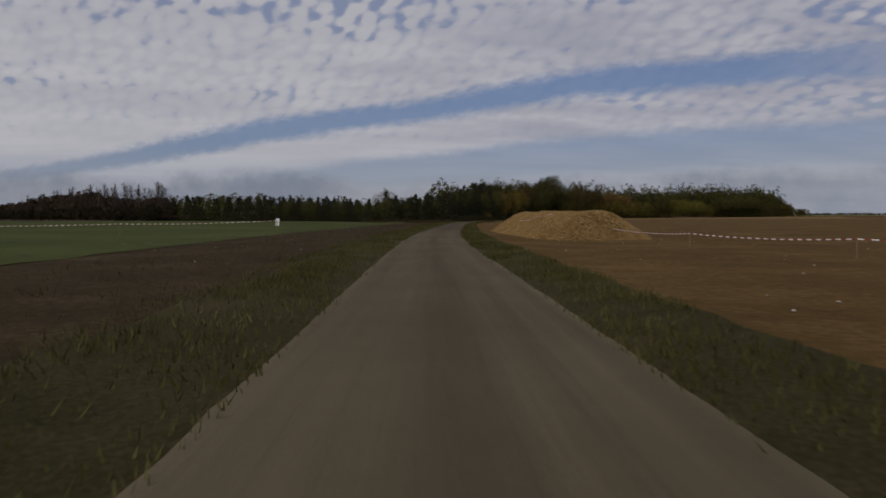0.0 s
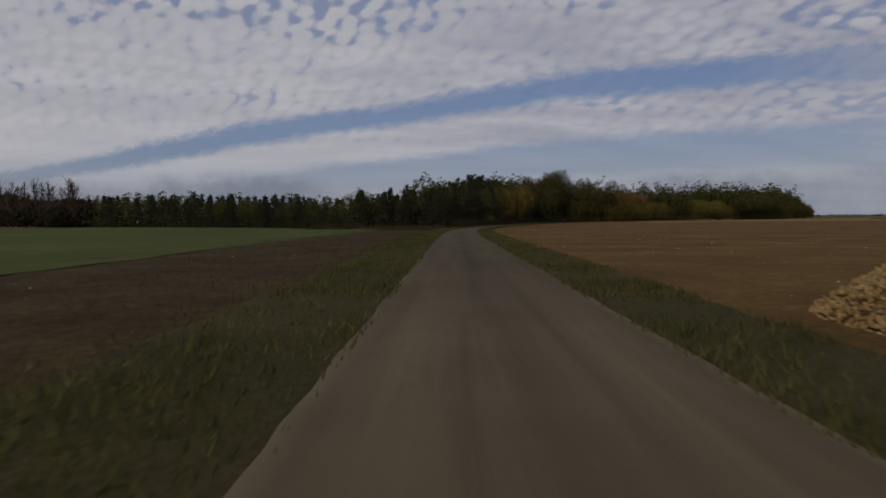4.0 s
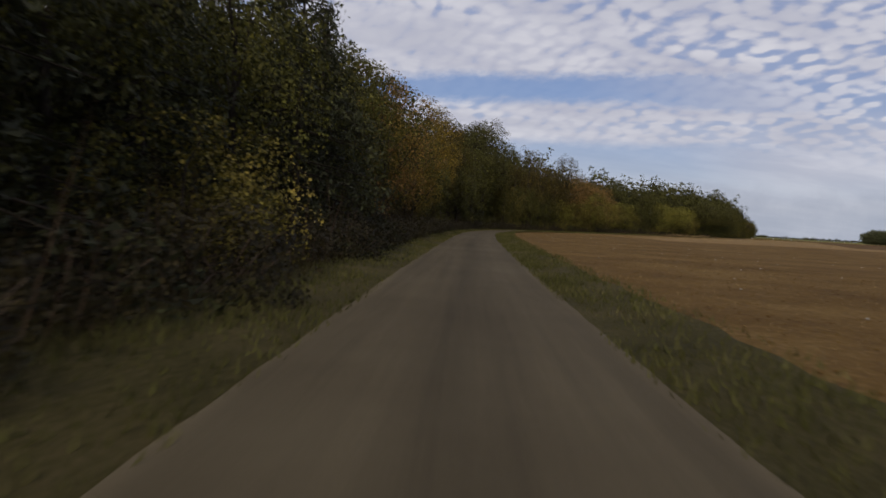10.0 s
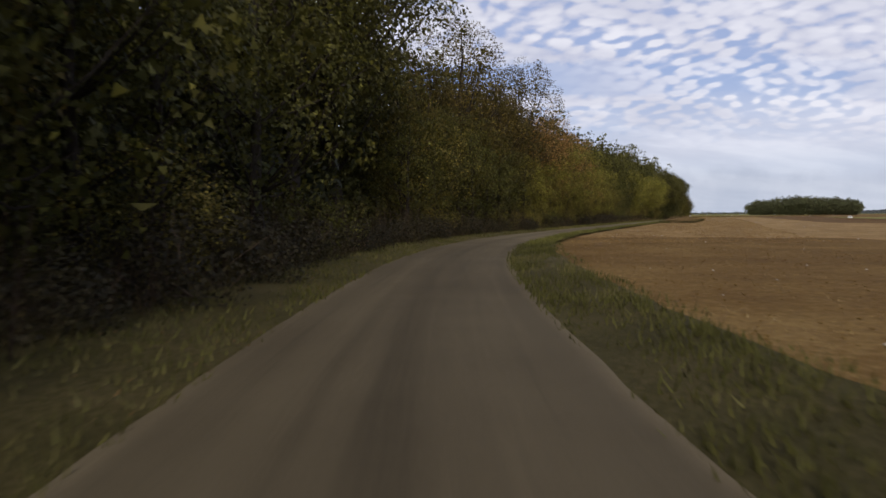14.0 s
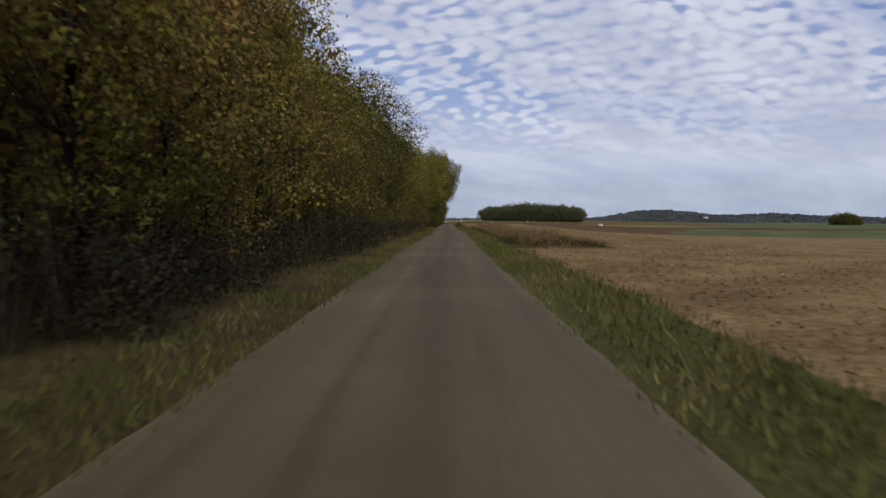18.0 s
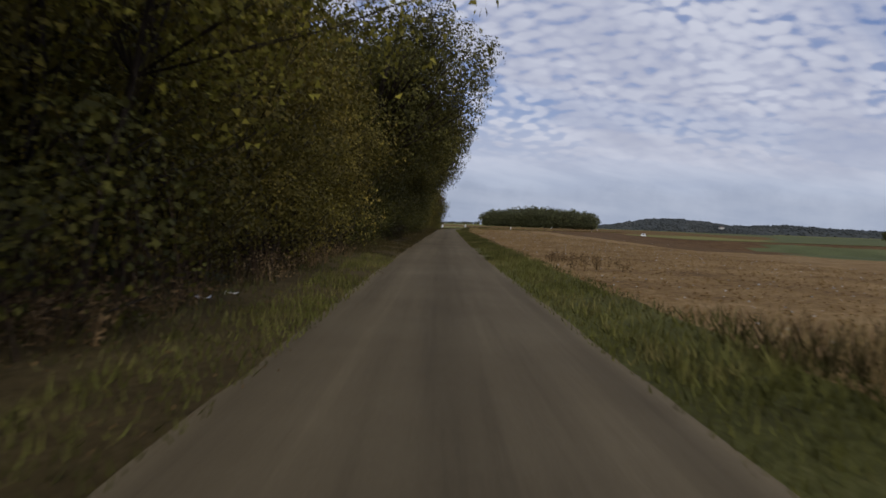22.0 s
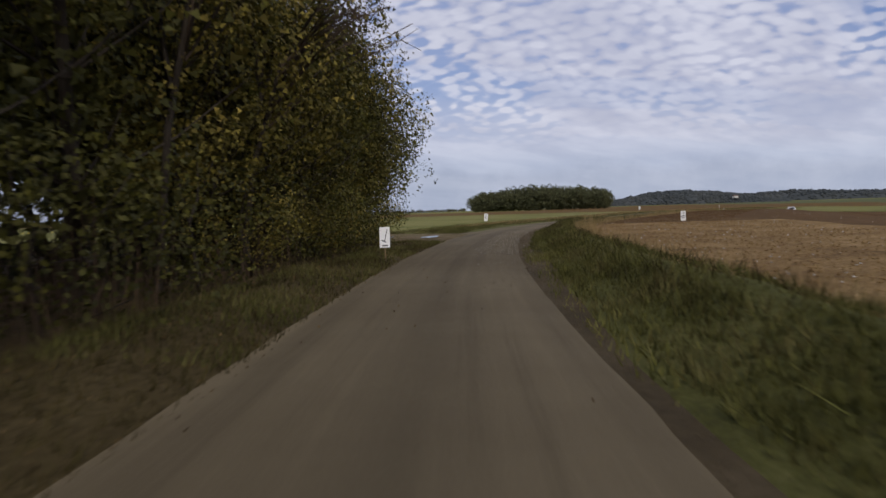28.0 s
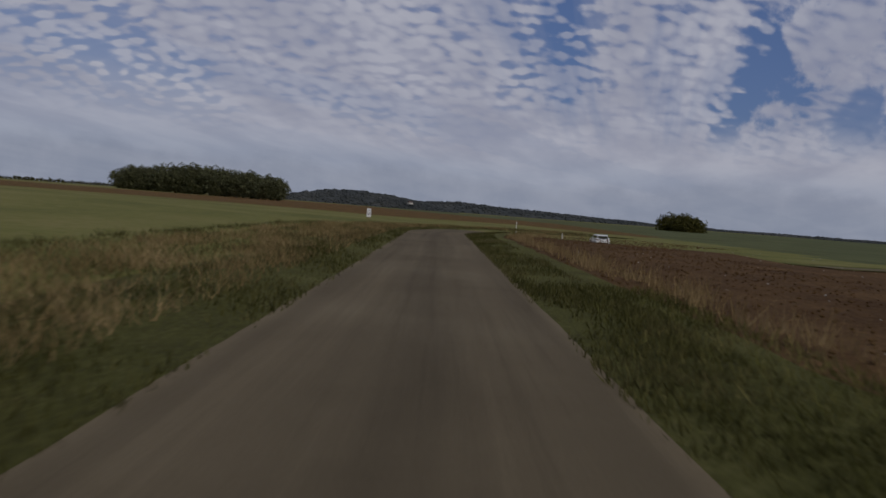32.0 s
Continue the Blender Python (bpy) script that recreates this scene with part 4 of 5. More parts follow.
def reaching_tree(s, lat, height, out, seed):
    """A thin tree that has shed its leaves, with limbs arching over the lane."""
    rng = np.random.default_rng(seed)
    ob = thing("bare_tree", "bare thin-twigged tree reaching over the lane", "tree", "", stand(along(s, lat, -0.05), radians(heading(s)), 1.0))
    top = np.array([out * 0.25, 0.0, height * 0.8])
    V, F = limb_tubes(rng, [((0, 0, -0.1), (out * 0.08, 0.05, height * 0.4), 0.09, 0.07), ((out * 0.08, 0.05, height * 0.4), top, 0.07, 0.045)], 6)
    new("trunk", mesh_np("trunk", V, F, M_BARK, True)).parent = ob
    segs = []
    for _ in range(16):
        a = top * rng.uniform(0.7, 1.0)
        b = np.array([out * rng.uniform(0.55, 0.9), rng.normal() * 1.1, height * rng.uniform(0.86, 1.08)])
        mid = (a + b) / 2 + np.array([0, 0, 0.25])
        segs += [(a, mid, 0.03, 0.02), (mid, b, 0.02, 0.012)]
        for _ in range(9):
            c = mid + (b - mid) * rng.uniform(0.2, 1.0)
            e = c + np.array([rng.uniform(0.0, 0.5), rng.normal() * 0.25, rng.normal() * 0.22])
            segs.append((c, e, 0.009, 0.004))
    V, F = limb_tubes(rng, segs, 3)
    tagged(new("branches", mesh_np("branches", V, F, M_TWIG)), "pale brown bare twigs").parent = ob


reaching_tree(657, -5.0, 6.0, 4.6, 71)
reaching_tree(653, -5.2, 7.2, 4.0, 72)


def wood_depths():
    """Rows behind the edge and the oblique northern and western sides, joined by kind."""
    plain = {
        "broad": broadleaf(31, 10.0, 3.2, 0.4, 60, 12, 0.4, 0.15, low=0.65, flat=0.42, corners=3),
        "fine": broadleaf(34, 10.5, 2.9, 0.4, 84, 17, 0.2, 0.15, low=0.65, flat=0.42, corners=3),
        "tall": broadleaf(32, 13.5, 3.8, 1.0, 90, 13, 0.36, 0.18, low=0.55, flat=0.42, corners=3),
        "dark": conifer(33, 9.0, 2.6, 14, 4, 0.55, corners=3),
        "inner": broadleaf(35, 10.0, 3.6, 0.4, 34, 7, 0.8, 0.15, low=0.6, corners=3),
    }
    rows = {k: [] for k in plain}
    trunks = []

    def lat_of(p):
        return beside(p.x, p.y)[1]

    def put(kind, p, sc):
        m = stand(p, rnd.uniform(0, 6.28), sc)
        rows[kind].append((plain[kind][0], m))
        if lat_of(p) > -11 and rnd.random() < 0.6:
            trunks.append((plain[kind][1], m))

    for lat, gap in ((-9.3, 3.3), (-13.0, 4.0), (-16.5, 5.0), (-21.0, 6.0)):
        s = S_WOOD0 + 4 + abs(lat) * 0.2
        while s < S_WOOD1 - 2:
            kind = "dark" if s < 268 or rnd.random() < 0.2 else ("tall" if s > 330 and rnd.random() < 0.6 else "broad")
            if lat > -10 and kind != "dark":
                kind = "fine"
            put(kind, along(s, lat + rnd.uniform(-1, 1), -0.2), rnd.uniform(0.88, 1.15) * float(np.interp(s, (230, 250, 274, 292, 300, 330, 470, 540, 669), (0.66, 0.78, 0.95, 1.1, 1.2, 1.22, 1.22, 1.4, 1.55))))
            s += gap * rnd.uniform(0.8, 1.2)
    a = along(S_WOOD0 + 3, -8)
    d = Vector((-math.sin(radians(78)), math.cos(radians(78)), 0))
    back = Vector((-d.y, d.x, 0)) * -1
    for row in range(4):
        k = 0.0
        while k < (185 if row < 3 else 260):
            p = a + d * k + back * (row * 5.0 + rnd.uniform(-1, 1))
            p.z = -0.3
            if beside(p.x, p.y)[1] > -8.0:
                k += 4.0
                continue
            far = min(1.0, k / 150)
            tall = float(np.interp(k, (0, 12, 30, 60, 100, 150), (0.8, 0.7, 0.62, 0.74, 0.92, 1.02)))
            if k < 75 and row < 1:
                plant("spruce_tree" if rnd.random() < 0.45 else "ash_tree", KINDS, p, rnd.uniform(0.92, 1.06) * tall, EDGE)
            else:
                kind = "dark" if rnd.random() < 0.8 else "broad"
                put(kind, p, rnd.uniform(0.9, 1.06) * tall + row * 0.02)
            k += rnd.uniform(1.8, 2.5) if k < 75 and row < 1 else rnd.uniform(3.6, 5.2) * (1 + 0.6 * far)
    s = 218.0
    while s < 522:
        put("broad", along(s, -7.4 + rnd.uniform(-0.5, 0.5), -0.2), rnd.uniform(0.28, 0.36))
        s += rnd.uniform(1.8, 2.8)
    s = 222.0
    while s < 560:
        put("broad", along(s, -12.0 + rnd.uniform(-1, 1), -0.2), rnd.uniform(0.42, 0.55))
        s += rnd.uniform(2.6, 3.6)
    for s in (661, 664, 667, 670):
        for lat in (-8.2, -10.8, -13.5, -16.5):
            put("fine", along(s + rnd.uniform(-1, 1), lat, -0.2), rnd.uniform(0.85, 1.05))
    for i in range(50):
        s = rnd.uniform(300, 640)
        put("tall", along(s, -rnd.uniform(24, 45), -0.3), rnd.uniform(1.05, 1.3))
    inner = random.Random(77)
    for i in range(420):
        p = along(inner.uniform(222, 640), -inner.uniform(28, 150), -0.3)
        if (p.x - a.x) * back.x + (p.y - a.y) * back.y > 24 and beside(p.x, p.y)[1] < -26:
            rows["inner"].append((plain["inner"][0], stand(p, inner.uniform(0, 6.28), inner.uniform(0.6, 0.78))))
    for kind, mat, label in (("inner", M_LEAF_OAK, "green and brown trees deep inside the wood"), ("fine", M_LEAF_GREEN, "green and brown trees behind the wood's edge"), ("broad", M_LEAF_OAK, "mixed green and brown trees inside the wood"), ("tall", M_LEAF_GREEN, "tall green trees inside the wood"), ("dark", M_NEEDLE, "dense dark spruce plantation")):
        joined("woodland", label, rows[kind], mat)
    joined("woodland_trunks", "dark bare trunks inside the wood", trunks, M_BARK)
    for kind, x, y, sc in (("young_oak", -250, 286, 2.7), ("spruce_tree", -249.4, 287, 1.6), ("spruce_tree", -250.8, 287.4, 1.5)):
        lone = plant(kind, KINDS, Vector((x, y, -0.3)), sc, EDGE)
        tagged(lone, "tall dark tree standing above the plantation")


wood_depths()


def bare_row():
    a = along(S_WOOD0 + 3, -8)
    d = Vector((-math.sin(radians(78)), math.cos(radians(78)), 0))
    arr = [bare_tree(41, 13.5, 3.4), bare_tree(42, 12.5, 3.0)]
    mesh = [mesh_np("twigs", *x, M_TWIG) for x in arr]
    for i in range(52):
        p = a + d * (150 + i * 4.4 + rnd.uniform(-3, 3)) + Vector((rnd.uniform(-2, 2), -6 + rnd.uniform(-3, 3), -0.3))
        ob = new("poplar_tree", mesh[i % 2])
        ob.matrix_world = stand(p, rnd.uniform(0, 6.28), rnd.uniform(0.95, 1.25) * (1.05 - 0.3 * max(0, i - 26) / 26))
        tagged(ob, "bare brown poplar at the far end of the plantation", "tree", "row of bare poplars")

    scrub = broadleaf(61, 10.5, 3.4, 0.2, 44, 10, 0.75, 0.15, low=0.8, corners=3)[0]
    items = []
    for i in range(75):
        p = a + d * (158 + i * 4.0 + rnd.uniform(-2, 2)) + Vector((rnd.uniform(-2, 2), rnd.uniform(-4, 2), -0.3))
        items.append((scrub, stand(p, rnd.uniform(0, 6.28), rnd.uniform(1.0, 1.25) * float(np.interp(i, (0, 12, 25, 40, 74), (0.85, 0.95, 1.3, 1.3, 0.9))))))
    for i in range(80):
        p = a + d * (150 + i * 4.0) + Vector((rnd.uniform(-2, 2), rnd.uniform(-9, -5), -0.4))
        items.append((scrub, stand(p, rnd.uniform(0, 6.28), rnd.uniform(0.8, 1.1), 0.3)))
    joined("woodland", "brown leafless trees at the plantation's far end", items, M_STEM)
    items = []
    for i in range(130):
        p = a + d * (146 + i * 2.5) + Vector((rnd.uniform(-2, 2), rnd.uniform(-12, -8), -0.4))
        items.append((scrub, stand(p, rnd.uniform(0, 6.28), rnd.uniform(0.5, 0.75))))
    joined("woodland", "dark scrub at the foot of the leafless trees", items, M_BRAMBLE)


bare_row()


# ---- far woods and hills ----
def far_copse():
    plain = [broadleaf(51 + i, 13.0, 6.6, 0.2, 130, 13, 0.6, 0.3, low=0.8, flat=0.38, corners=3) for i in range(2)]
    items, trunks = [], []
    a, b = Vector((-27.7, 1272.2, -1)), Vector((69.2, 1190.6, -1))
    n = Vector((0.3, 1, 0)).normalized()
    for row in range(3):
        for i in range(24):
            p = a.lerp(b, (i + rnd.uniform(-0.3, 0.3)) / 23) + n * row * 7
            m = stand(p, rnd.uniform(0, 6.28), rnd.uniform(1.45, 1.75) * (0.86 + 0.2 * math.sin(math.pi * i / 23)))
            items.append((plain[i % 2][0], m))
            trunks.append((plain[i % 2][1], m))
            if row == 0:
                items.append((plain[i % 2][0], stand(p - n * 4, i * 1.7, rnd.uniform(0.65, 0.85))))
                items.append((plain[1 - i % 2][0], stand(p - n * 3 + Vector((2, 0, 0)), i * 2.3, rnd.uniform(0.55, 0.8))))
    joined("copse", "far copse of dark green trees in open fields", items, M_LEAF_FAR_HAZE)
    joined("copse_trunks", "trunks of the far copse", trunks, M_BARK)
    items = []
    for i in range(16):
        p = Vector((233.4, 965.3, -4)) + Vector((rnd.uniform(6, 19), rnd.uniform(-8, 16), 0))
        items.append((plain[i % 2][0], stand(p, rnd.uniform(0, 6.28), rnd.uniform(0.9, 1.15))))
        items.append((plain[i % 2][0], stand(p + Vector((rnd.uniform(-3, 3), -3, 0)), i * 1.9, rnd.uniform(0.45, 0.65))))
    joined("copse", "small round clump of dark trees on the plain", items, M_LEAF_GREEN)
    items = []
    for i in range(34):
        p = Vector((-218.5, 937.1, -0.5)) + Vector((rnd.uniform(-48, 24), rnd.uniform(-8, 12), 0))
        items.append((plain[i % 2][0], stand(p, rnd.uniform(0, 6.28), rnd.uniform(0.68, 0.85))))
    joined("copse", "low dark copse beyond the green field", items, M_LEAF_GREEN)
    scrub = broadleaf(55, 14.0, 7.5, 0.2, 28, 8, 2.0, 0.3, low=0.8, corners=3, loose=2.0)[0]
    items = []
    for i in range(150):
        q = i / 150
        az = radians(22.5 - 30 * q)
        r = 1500 + 60 * math.sin(i)
        p = Vector((-132.4 - math.sin(az) * r, 559.7 + math.cos(az) * r, -1))
        items.append((scrub, stand(p, i * 1.3, rnd.uniform(0.4, 0.65))))
    joined("far_hedge", "thin dark hedge along the far skyline", items, M_LEAF_GREEN, "hedge")


far_copse()


def ridge(name, label, az0, az1, r, heights, mat, seed):
    """A ridge far off, its slopes covered with tree crowns."""
    n, cx, cy = 160, -121.3, 599.4
    prof = ((0, 0.0), (0.08, 0.5), (0.2, 0.75), (0.45, 1.0), (0.8, 0.7), (1.0, 0.0))

    def at(q, d):
        az = radians(az0 + (az1 - az0) * q)
        hh = float(np.interp(q, np.linspace(0, 1, len(heights)), heights)) * float(np.interp(d, [p[0] for p in prof], [p[1] for p in prof]))
        rr = r + d * 260
        return cx + math.sin(az) * rr, cy + math.cos(az) * rr, -3 + hh + 2.0 * noise.noise((q * 40, d * 4, seed)) * min(1.0, hh / 4)

    verts, faces, k = [], [], len(prof)
    for i in range(n + 1):
        verts += [at(i / n, d) for d, _ in prof]
    for i in range(n):
        for j in range(k - 1):
            a = i * k + j
            faces.append((a, a + 1, a + k + 1, a + k))
    ob = raw(name, verts, faces, mat, smooth=True)
    tagged(ob, label, "hill", kind="structure")
    rng = np.random.default_rng(seed)
    bm = bmesh.new()
    bmesh.ops.create_icosphere(bm, subdivisions=1, radius=1.0)
    bm.verts.index_update()
    V0 = np.array([v.co[:] for v in bm.verts])
    F0 = np.array([[v.index for v in f.verts] for f in bm.faces])
    bm.free()
    count = int((az1 - az0) * (150 if r < 1400 else 60))
    VV, FF = [], []
    for i in range(count):
        p = np.array(at(rng.uniform(0, 1), rng.uniform(0.02, 0.5)))
        size = rng.uniform(1.0, 2.1) * (r / 1150)
        VV.append(V0 * (1 + rng.normal(size=(len(V0), 1)) * 0.16) * size * [1.35, 1.35, 0.8] + p + [0, 0, size * 0.25])
        FF.append(F0 + i * len(V0))
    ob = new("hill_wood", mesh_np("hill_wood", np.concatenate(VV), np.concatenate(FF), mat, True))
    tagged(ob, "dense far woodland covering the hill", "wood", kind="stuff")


ridge("hill_near", "low dark wooded hill beyond the fields", 14, 30.5, 1150, [4, 8, 9, 11, 18, 23, 25, 25, 23, 19, 15, 10, 3], M_HILL_HAZE, 3)
ridge("hill_far", "long wooded ridge on the horizon", 9.5, 101.5, 1650, [4, 8, 18, 25, 16, 9, 7, 7, 6, 5, 5, 4, 4, 3], M_HILL_HAZE, 5)


def farmhouse(p, turn):
    house = thing("farmhouse", "small pale farmhouse on the far wooded hill", "house", "", stand(p, turn, 0.55))
    bm = bmesh.new()
    box(bm, (14, 8, 5), (0, 0, 2.5))
    part("wall", bm, M_PLASTER, house)
    bm = bmesh.new()
    v = [bm.verts.new(c) for c in ((-7.4, -4.6, 5), (7.4, -4.6, 5), (7.4, 4.6, 5), (-7.4, 4.6, 5), (-7.4, 0, 8), (7.4, 0, 8))]
    for f in ((0, 1, 5, 4), (2, 3, 4, 5), (1, 2, 5), (3, 0, 4), (3, 2, 1, 0)):
        bm.faces.new([v[i] for i in f])
    part("roof", bm, M_TILES, house, "red tiled roof")
    for x in (-4, 0, 4):
        bm = bmesh.new()
        box(bm, (1.1, 0.1, 1.4), (x, -4.03, 2.8))
        part("window", bm, M_GLASS, house)


farmhouse(Vector((406.0, 1636.0, 7)), 0.3)


# ---- grass and weeds ----
def scatter(name, label, s0, s1, lat0, lat1, count, height, width, mat, z0=0.0, seed=1, category="grass", lean=0.35):
    """Single blades of grass rooted along the road's side, as one piece of stuff."""
    rng = np.random.default_rng(seed)
    s, la = rng.uniform(s0, s1, count), rng.uniform(lat0, lat1, count)
    patch = np.array([noise.noise((a * 0.35, b * 0.9, seed)) for a, b in zip(s, la)])
    keep = rng.uniform(-0.55, 0.5, count) < patch
    s, la, patch = s[keep], la[keep], patch[keep]
    n = len(s)
    i = np.clip(s.astype(int), 0, len(LINE) - 2)
    P = LINE[i] + (LINE[i + 1] - LINE[i]) * (s - i)[:, None]
    h = np.radians(P[:, 2])
    base = np.stack([P[:, 0] + np.cos(h) * la, P[:, 1] + np.sin(h) * la, np.array([bank(a, b) for a, b in zip(s, la)]) + z0], 1)
    a = rng.uniform(0, 2 * np.pi, n)
    w = np.stack([np.cos(a), np.sin(a), 0 * a], 1) * (width * rng.uniform(0.6, 1.4, n))[:, None]
    tall = height * rng.uniform(0.45, 1.3, n) * (1 + 0.6 * patch)
    tip = base + np.stack([rng.normal(size=n) * lean * tall, rng.normal(size=n) * lean * tall, tall], 1)
    V = np.stack([base - w, base + w, tip], 1).reshape(-1, 3)
    ob = new(name, mesh_np(name, V, np.arange(n * 3).reshape(n, 3), mat))
    return tagged(ob, label, category, kind="stuff")


for k, (s0, s1) in enumerate(((30, 200), (200, 366), (366, 530), (530, 600), (600, 709), (709, 800))):
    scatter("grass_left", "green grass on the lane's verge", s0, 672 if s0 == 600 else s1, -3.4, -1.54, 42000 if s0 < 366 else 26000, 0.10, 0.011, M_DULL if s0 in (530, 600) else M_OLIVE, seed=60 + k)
    scatter("grass_right", "green grass on the lane's verge", s0, s1, 2.05 if s0 == 600 else 1.54, 3.1 if s0 < 200 else 3.0, 54000 if s0 < 360 else 44000, 0.10, 0.011, M_OLIVE if s0 < 360 or s0 > 520 else M_BLADE, seed=70 + k)
scatter("verge_edge", "ragged olive grass along the field's edge", 212, 640, 2.7, 3.4, 26000, 0.11, 0.010, M_OLIVE, seed=72)
scatter("grass_right", "green grass on the lane's verge", 600, 664, 1.6, 2.5, 9000, 0.12, 0.011, M_BLADE, seed=73)
scatter("weeds_right", "low rank green weeds beside the lane", 452, 512, 2.9, 8, 20000, 0.34, 0.012, M_DULL, seed=79, category="weeds", lean=0.4)


def weed_patch(s0, s1, lat0, lat1, count, tall, seed):
    """Dead branching weeds: stalks with small leaves and seed heads on their upper half."""
    rng = np.random.default_rng(seed)
    VV, C, T, k = [], [], [], 0
    for _ in range(count):
        a, b = rng.uniform(s0, s1), lat0 + (lat1 - lat0) * rng.uniform(0, 1) ** 1.3
        edge = min(1.0, (a - s0) / 5, (s1 - a) / 2.5)
        if noise.noise((a * 0.22, b * 0.3, seed)) + 0.3 * rng.normal() < -0.08:
            continue
        p = np.array(along(a, b, -0.06))
        h = tall * rng.uniform(0.6, 1.2) * (0.55 + 0.45 * edge) * (1 + 0.35 * noise.noise((a * 0.3, b * 0.3, 7.0)))
        for _ in range(3):
            tip = p + np.array([rng.normal() * 0.14, rng.normal() * 0.14, 1.0]) * h * rng.uniform(0.75, 1.05)
            w = np.array([rng.normal(), rng.normal(), 0]) * 0.008
            VV += [p - w, p + w, tip]
            for q in rng.uniform(0.3, 1.0, 9):
                C.append(p + (tip - p) * q + rng.normal(size=3) * [0.05, 0.05, 0.03])
    V, F = leaves(rng, np.array(C), 1, 0.02, 0.062, 0.0, 3, 0.7)
    n = len(VV)
    V, F = np.concatenate([np.array(VV), V]), np.concatenate([np.arange(n).reshape(-1, 3), F + n])
    tagged(new("weeds_right", mesh_np("weeds_right", V, F, M_WEED)), "tall dead reddish-brown weeds beside the lane", "weeds", kind="stuff")


weed_patch(452, 460, 3.6, 6.0, 160, 0.6, 80)
weed_patch(460, 478, 3.5, 7.5, 560, 0.92, 81)
weed_patch(478, 500, 3.8, 7.0, 130, 0.5, 82)
weed_patch(500, 509, 3.6, 6.6, 420, 1.12, 83)
weed_patch(436, 532, -4.7, -3.0, 1100, 0.6, 84)
weed_patch(526, 533, 4.0, 6.0, 110, 0.55, 89)
scatter("weeds_right", "pale dry grass among the dead weeds beside the lane", 462, 512, 3.2, 7.5, 15000, 0.42, 0.009, M_DRY, seed=179, category="weeds", lean=0.45)
scatter("grass_left", "narrow fringe of green grass along the tarmac", 400, 530, -2.6, -1.52, 30000, 0.11, 0.011, M_BLADE, seed=280)
scatter("grass_left", "green grass between the track and the lane", 682, 712, -4.5, -2.35, 10000, 0.13, 0.012, M_OLIVE, seed=281)
scatter("grass_left", "rough olive grass at the wood's last trees", 646, 673, -3.7, -1.6, 14000, 0.12, 0.011, M_OLIVE, seed=282)
scatter("weeds_right", "green weeds at the foot of the dead stalks", 450, 514, 2.9, 4.4, 11000, 0.24, 0.012, M_OLIVE, seed=283, category="weeds", lean=0.45)
scatter("verge_tufts", "lush green tufts on the lane's verge", 368, 545, 1.9, 3.05, 29000, 0.17, 0.012, M_BLADE, seed=279, lean=0.45)
scatter("rough_grass", "rough brown grass before the plantation", 190, 214, -13, -4.4, 5000, 0.36, 0.012, M_DULL, seed=77, lean=0.4)
scatter("rough_grass", "rough brown grass before the plantation", 207, 217, -26, -13, 3500, 0.36, 0.012, M_DULL, seed=177, lean=0.4)
scatter("rough_grass", "dead brown weed stalks before the plantation", 194, 216, -13, -4.4, 4000, 0.55, 0.011, M_STEM, seed=78, lean=0.35)
scatter("rough_grass", "dead brown weed stalks before the plantation", 209, 218, -26, -13, 3000, 0.55, 0.011, M_STEM, seed=178, lean=0.35)
scatter("bank_grass", "long rough grass on the bank inside the bend", 626, 740, 2.2, 4.3, 26000, 0.13, 0.008, M_BLADE, seed=82, lean=0.5)
scatter("bank_grass", "short rough grass on the bank inside the bend", 626, 740, 1.9, 4.2, 60000, 0.11, 0.010, M_OLIVE, seed=182, lean=0.5)
scatter("bank_grass", "dry tufts in the rough grass inside the bend", 626, 730, 2.4, 4.6, 14000, 0.2, 0.009, M_DULL, seed=74, lean=0.5)
scatter("dry_grass_right", "pale dry grass at the ploughed field's edge", 600, 790, 3.9, 5.0, 16000, 0.38, 0.008, M_DRY, seed=83)
scatter("dry_grass_left", "pale dry grass beside the green field", 700, 800, -7.2, -2.4, 75000, 0.2, 0.007, M_DRY, seed=84, lean=0.6)
scatter("dry_grass_left", "rough dry grass tufts beside the ploughed strip", 40, 212, -9.5, -2.8, 16000, 0.13, 0.007, M_DULL, seed=85, lean=0.5)
scatter("rough_grass", "long rough tufts on the bank beside the ploughed strip", 40, 212, -4.2, -2.3, 30000, 0.10, 0.009, M_OLIVE, seed=185, lean=0.5)
scatter("rough_grass", "long green grass on the bank beside the green field", 684, 800, -8.5, -2.4, 64000, 0.16, 0.010, M_OLIVE, seed=186, lean=0.55)
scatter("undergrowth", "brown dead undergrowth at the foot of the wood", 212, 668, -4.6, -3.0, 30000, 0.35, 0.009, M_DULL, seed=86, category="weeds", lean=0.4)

scatter("stems", "thicket of thin brown stems under the trees", 220, 520, -6.2, -3.3, 16000, 1.7, 0.010, M_STEM, seed=87, category="undergrowth", lean=0.16)
scatter("stems", "thicket of thin brown stems under the trees", 520, 664, -6.2, -3.9, 7600, 1.3, 0.010, M_STEM, seed=88, category="undergrowth", lean=0.16)


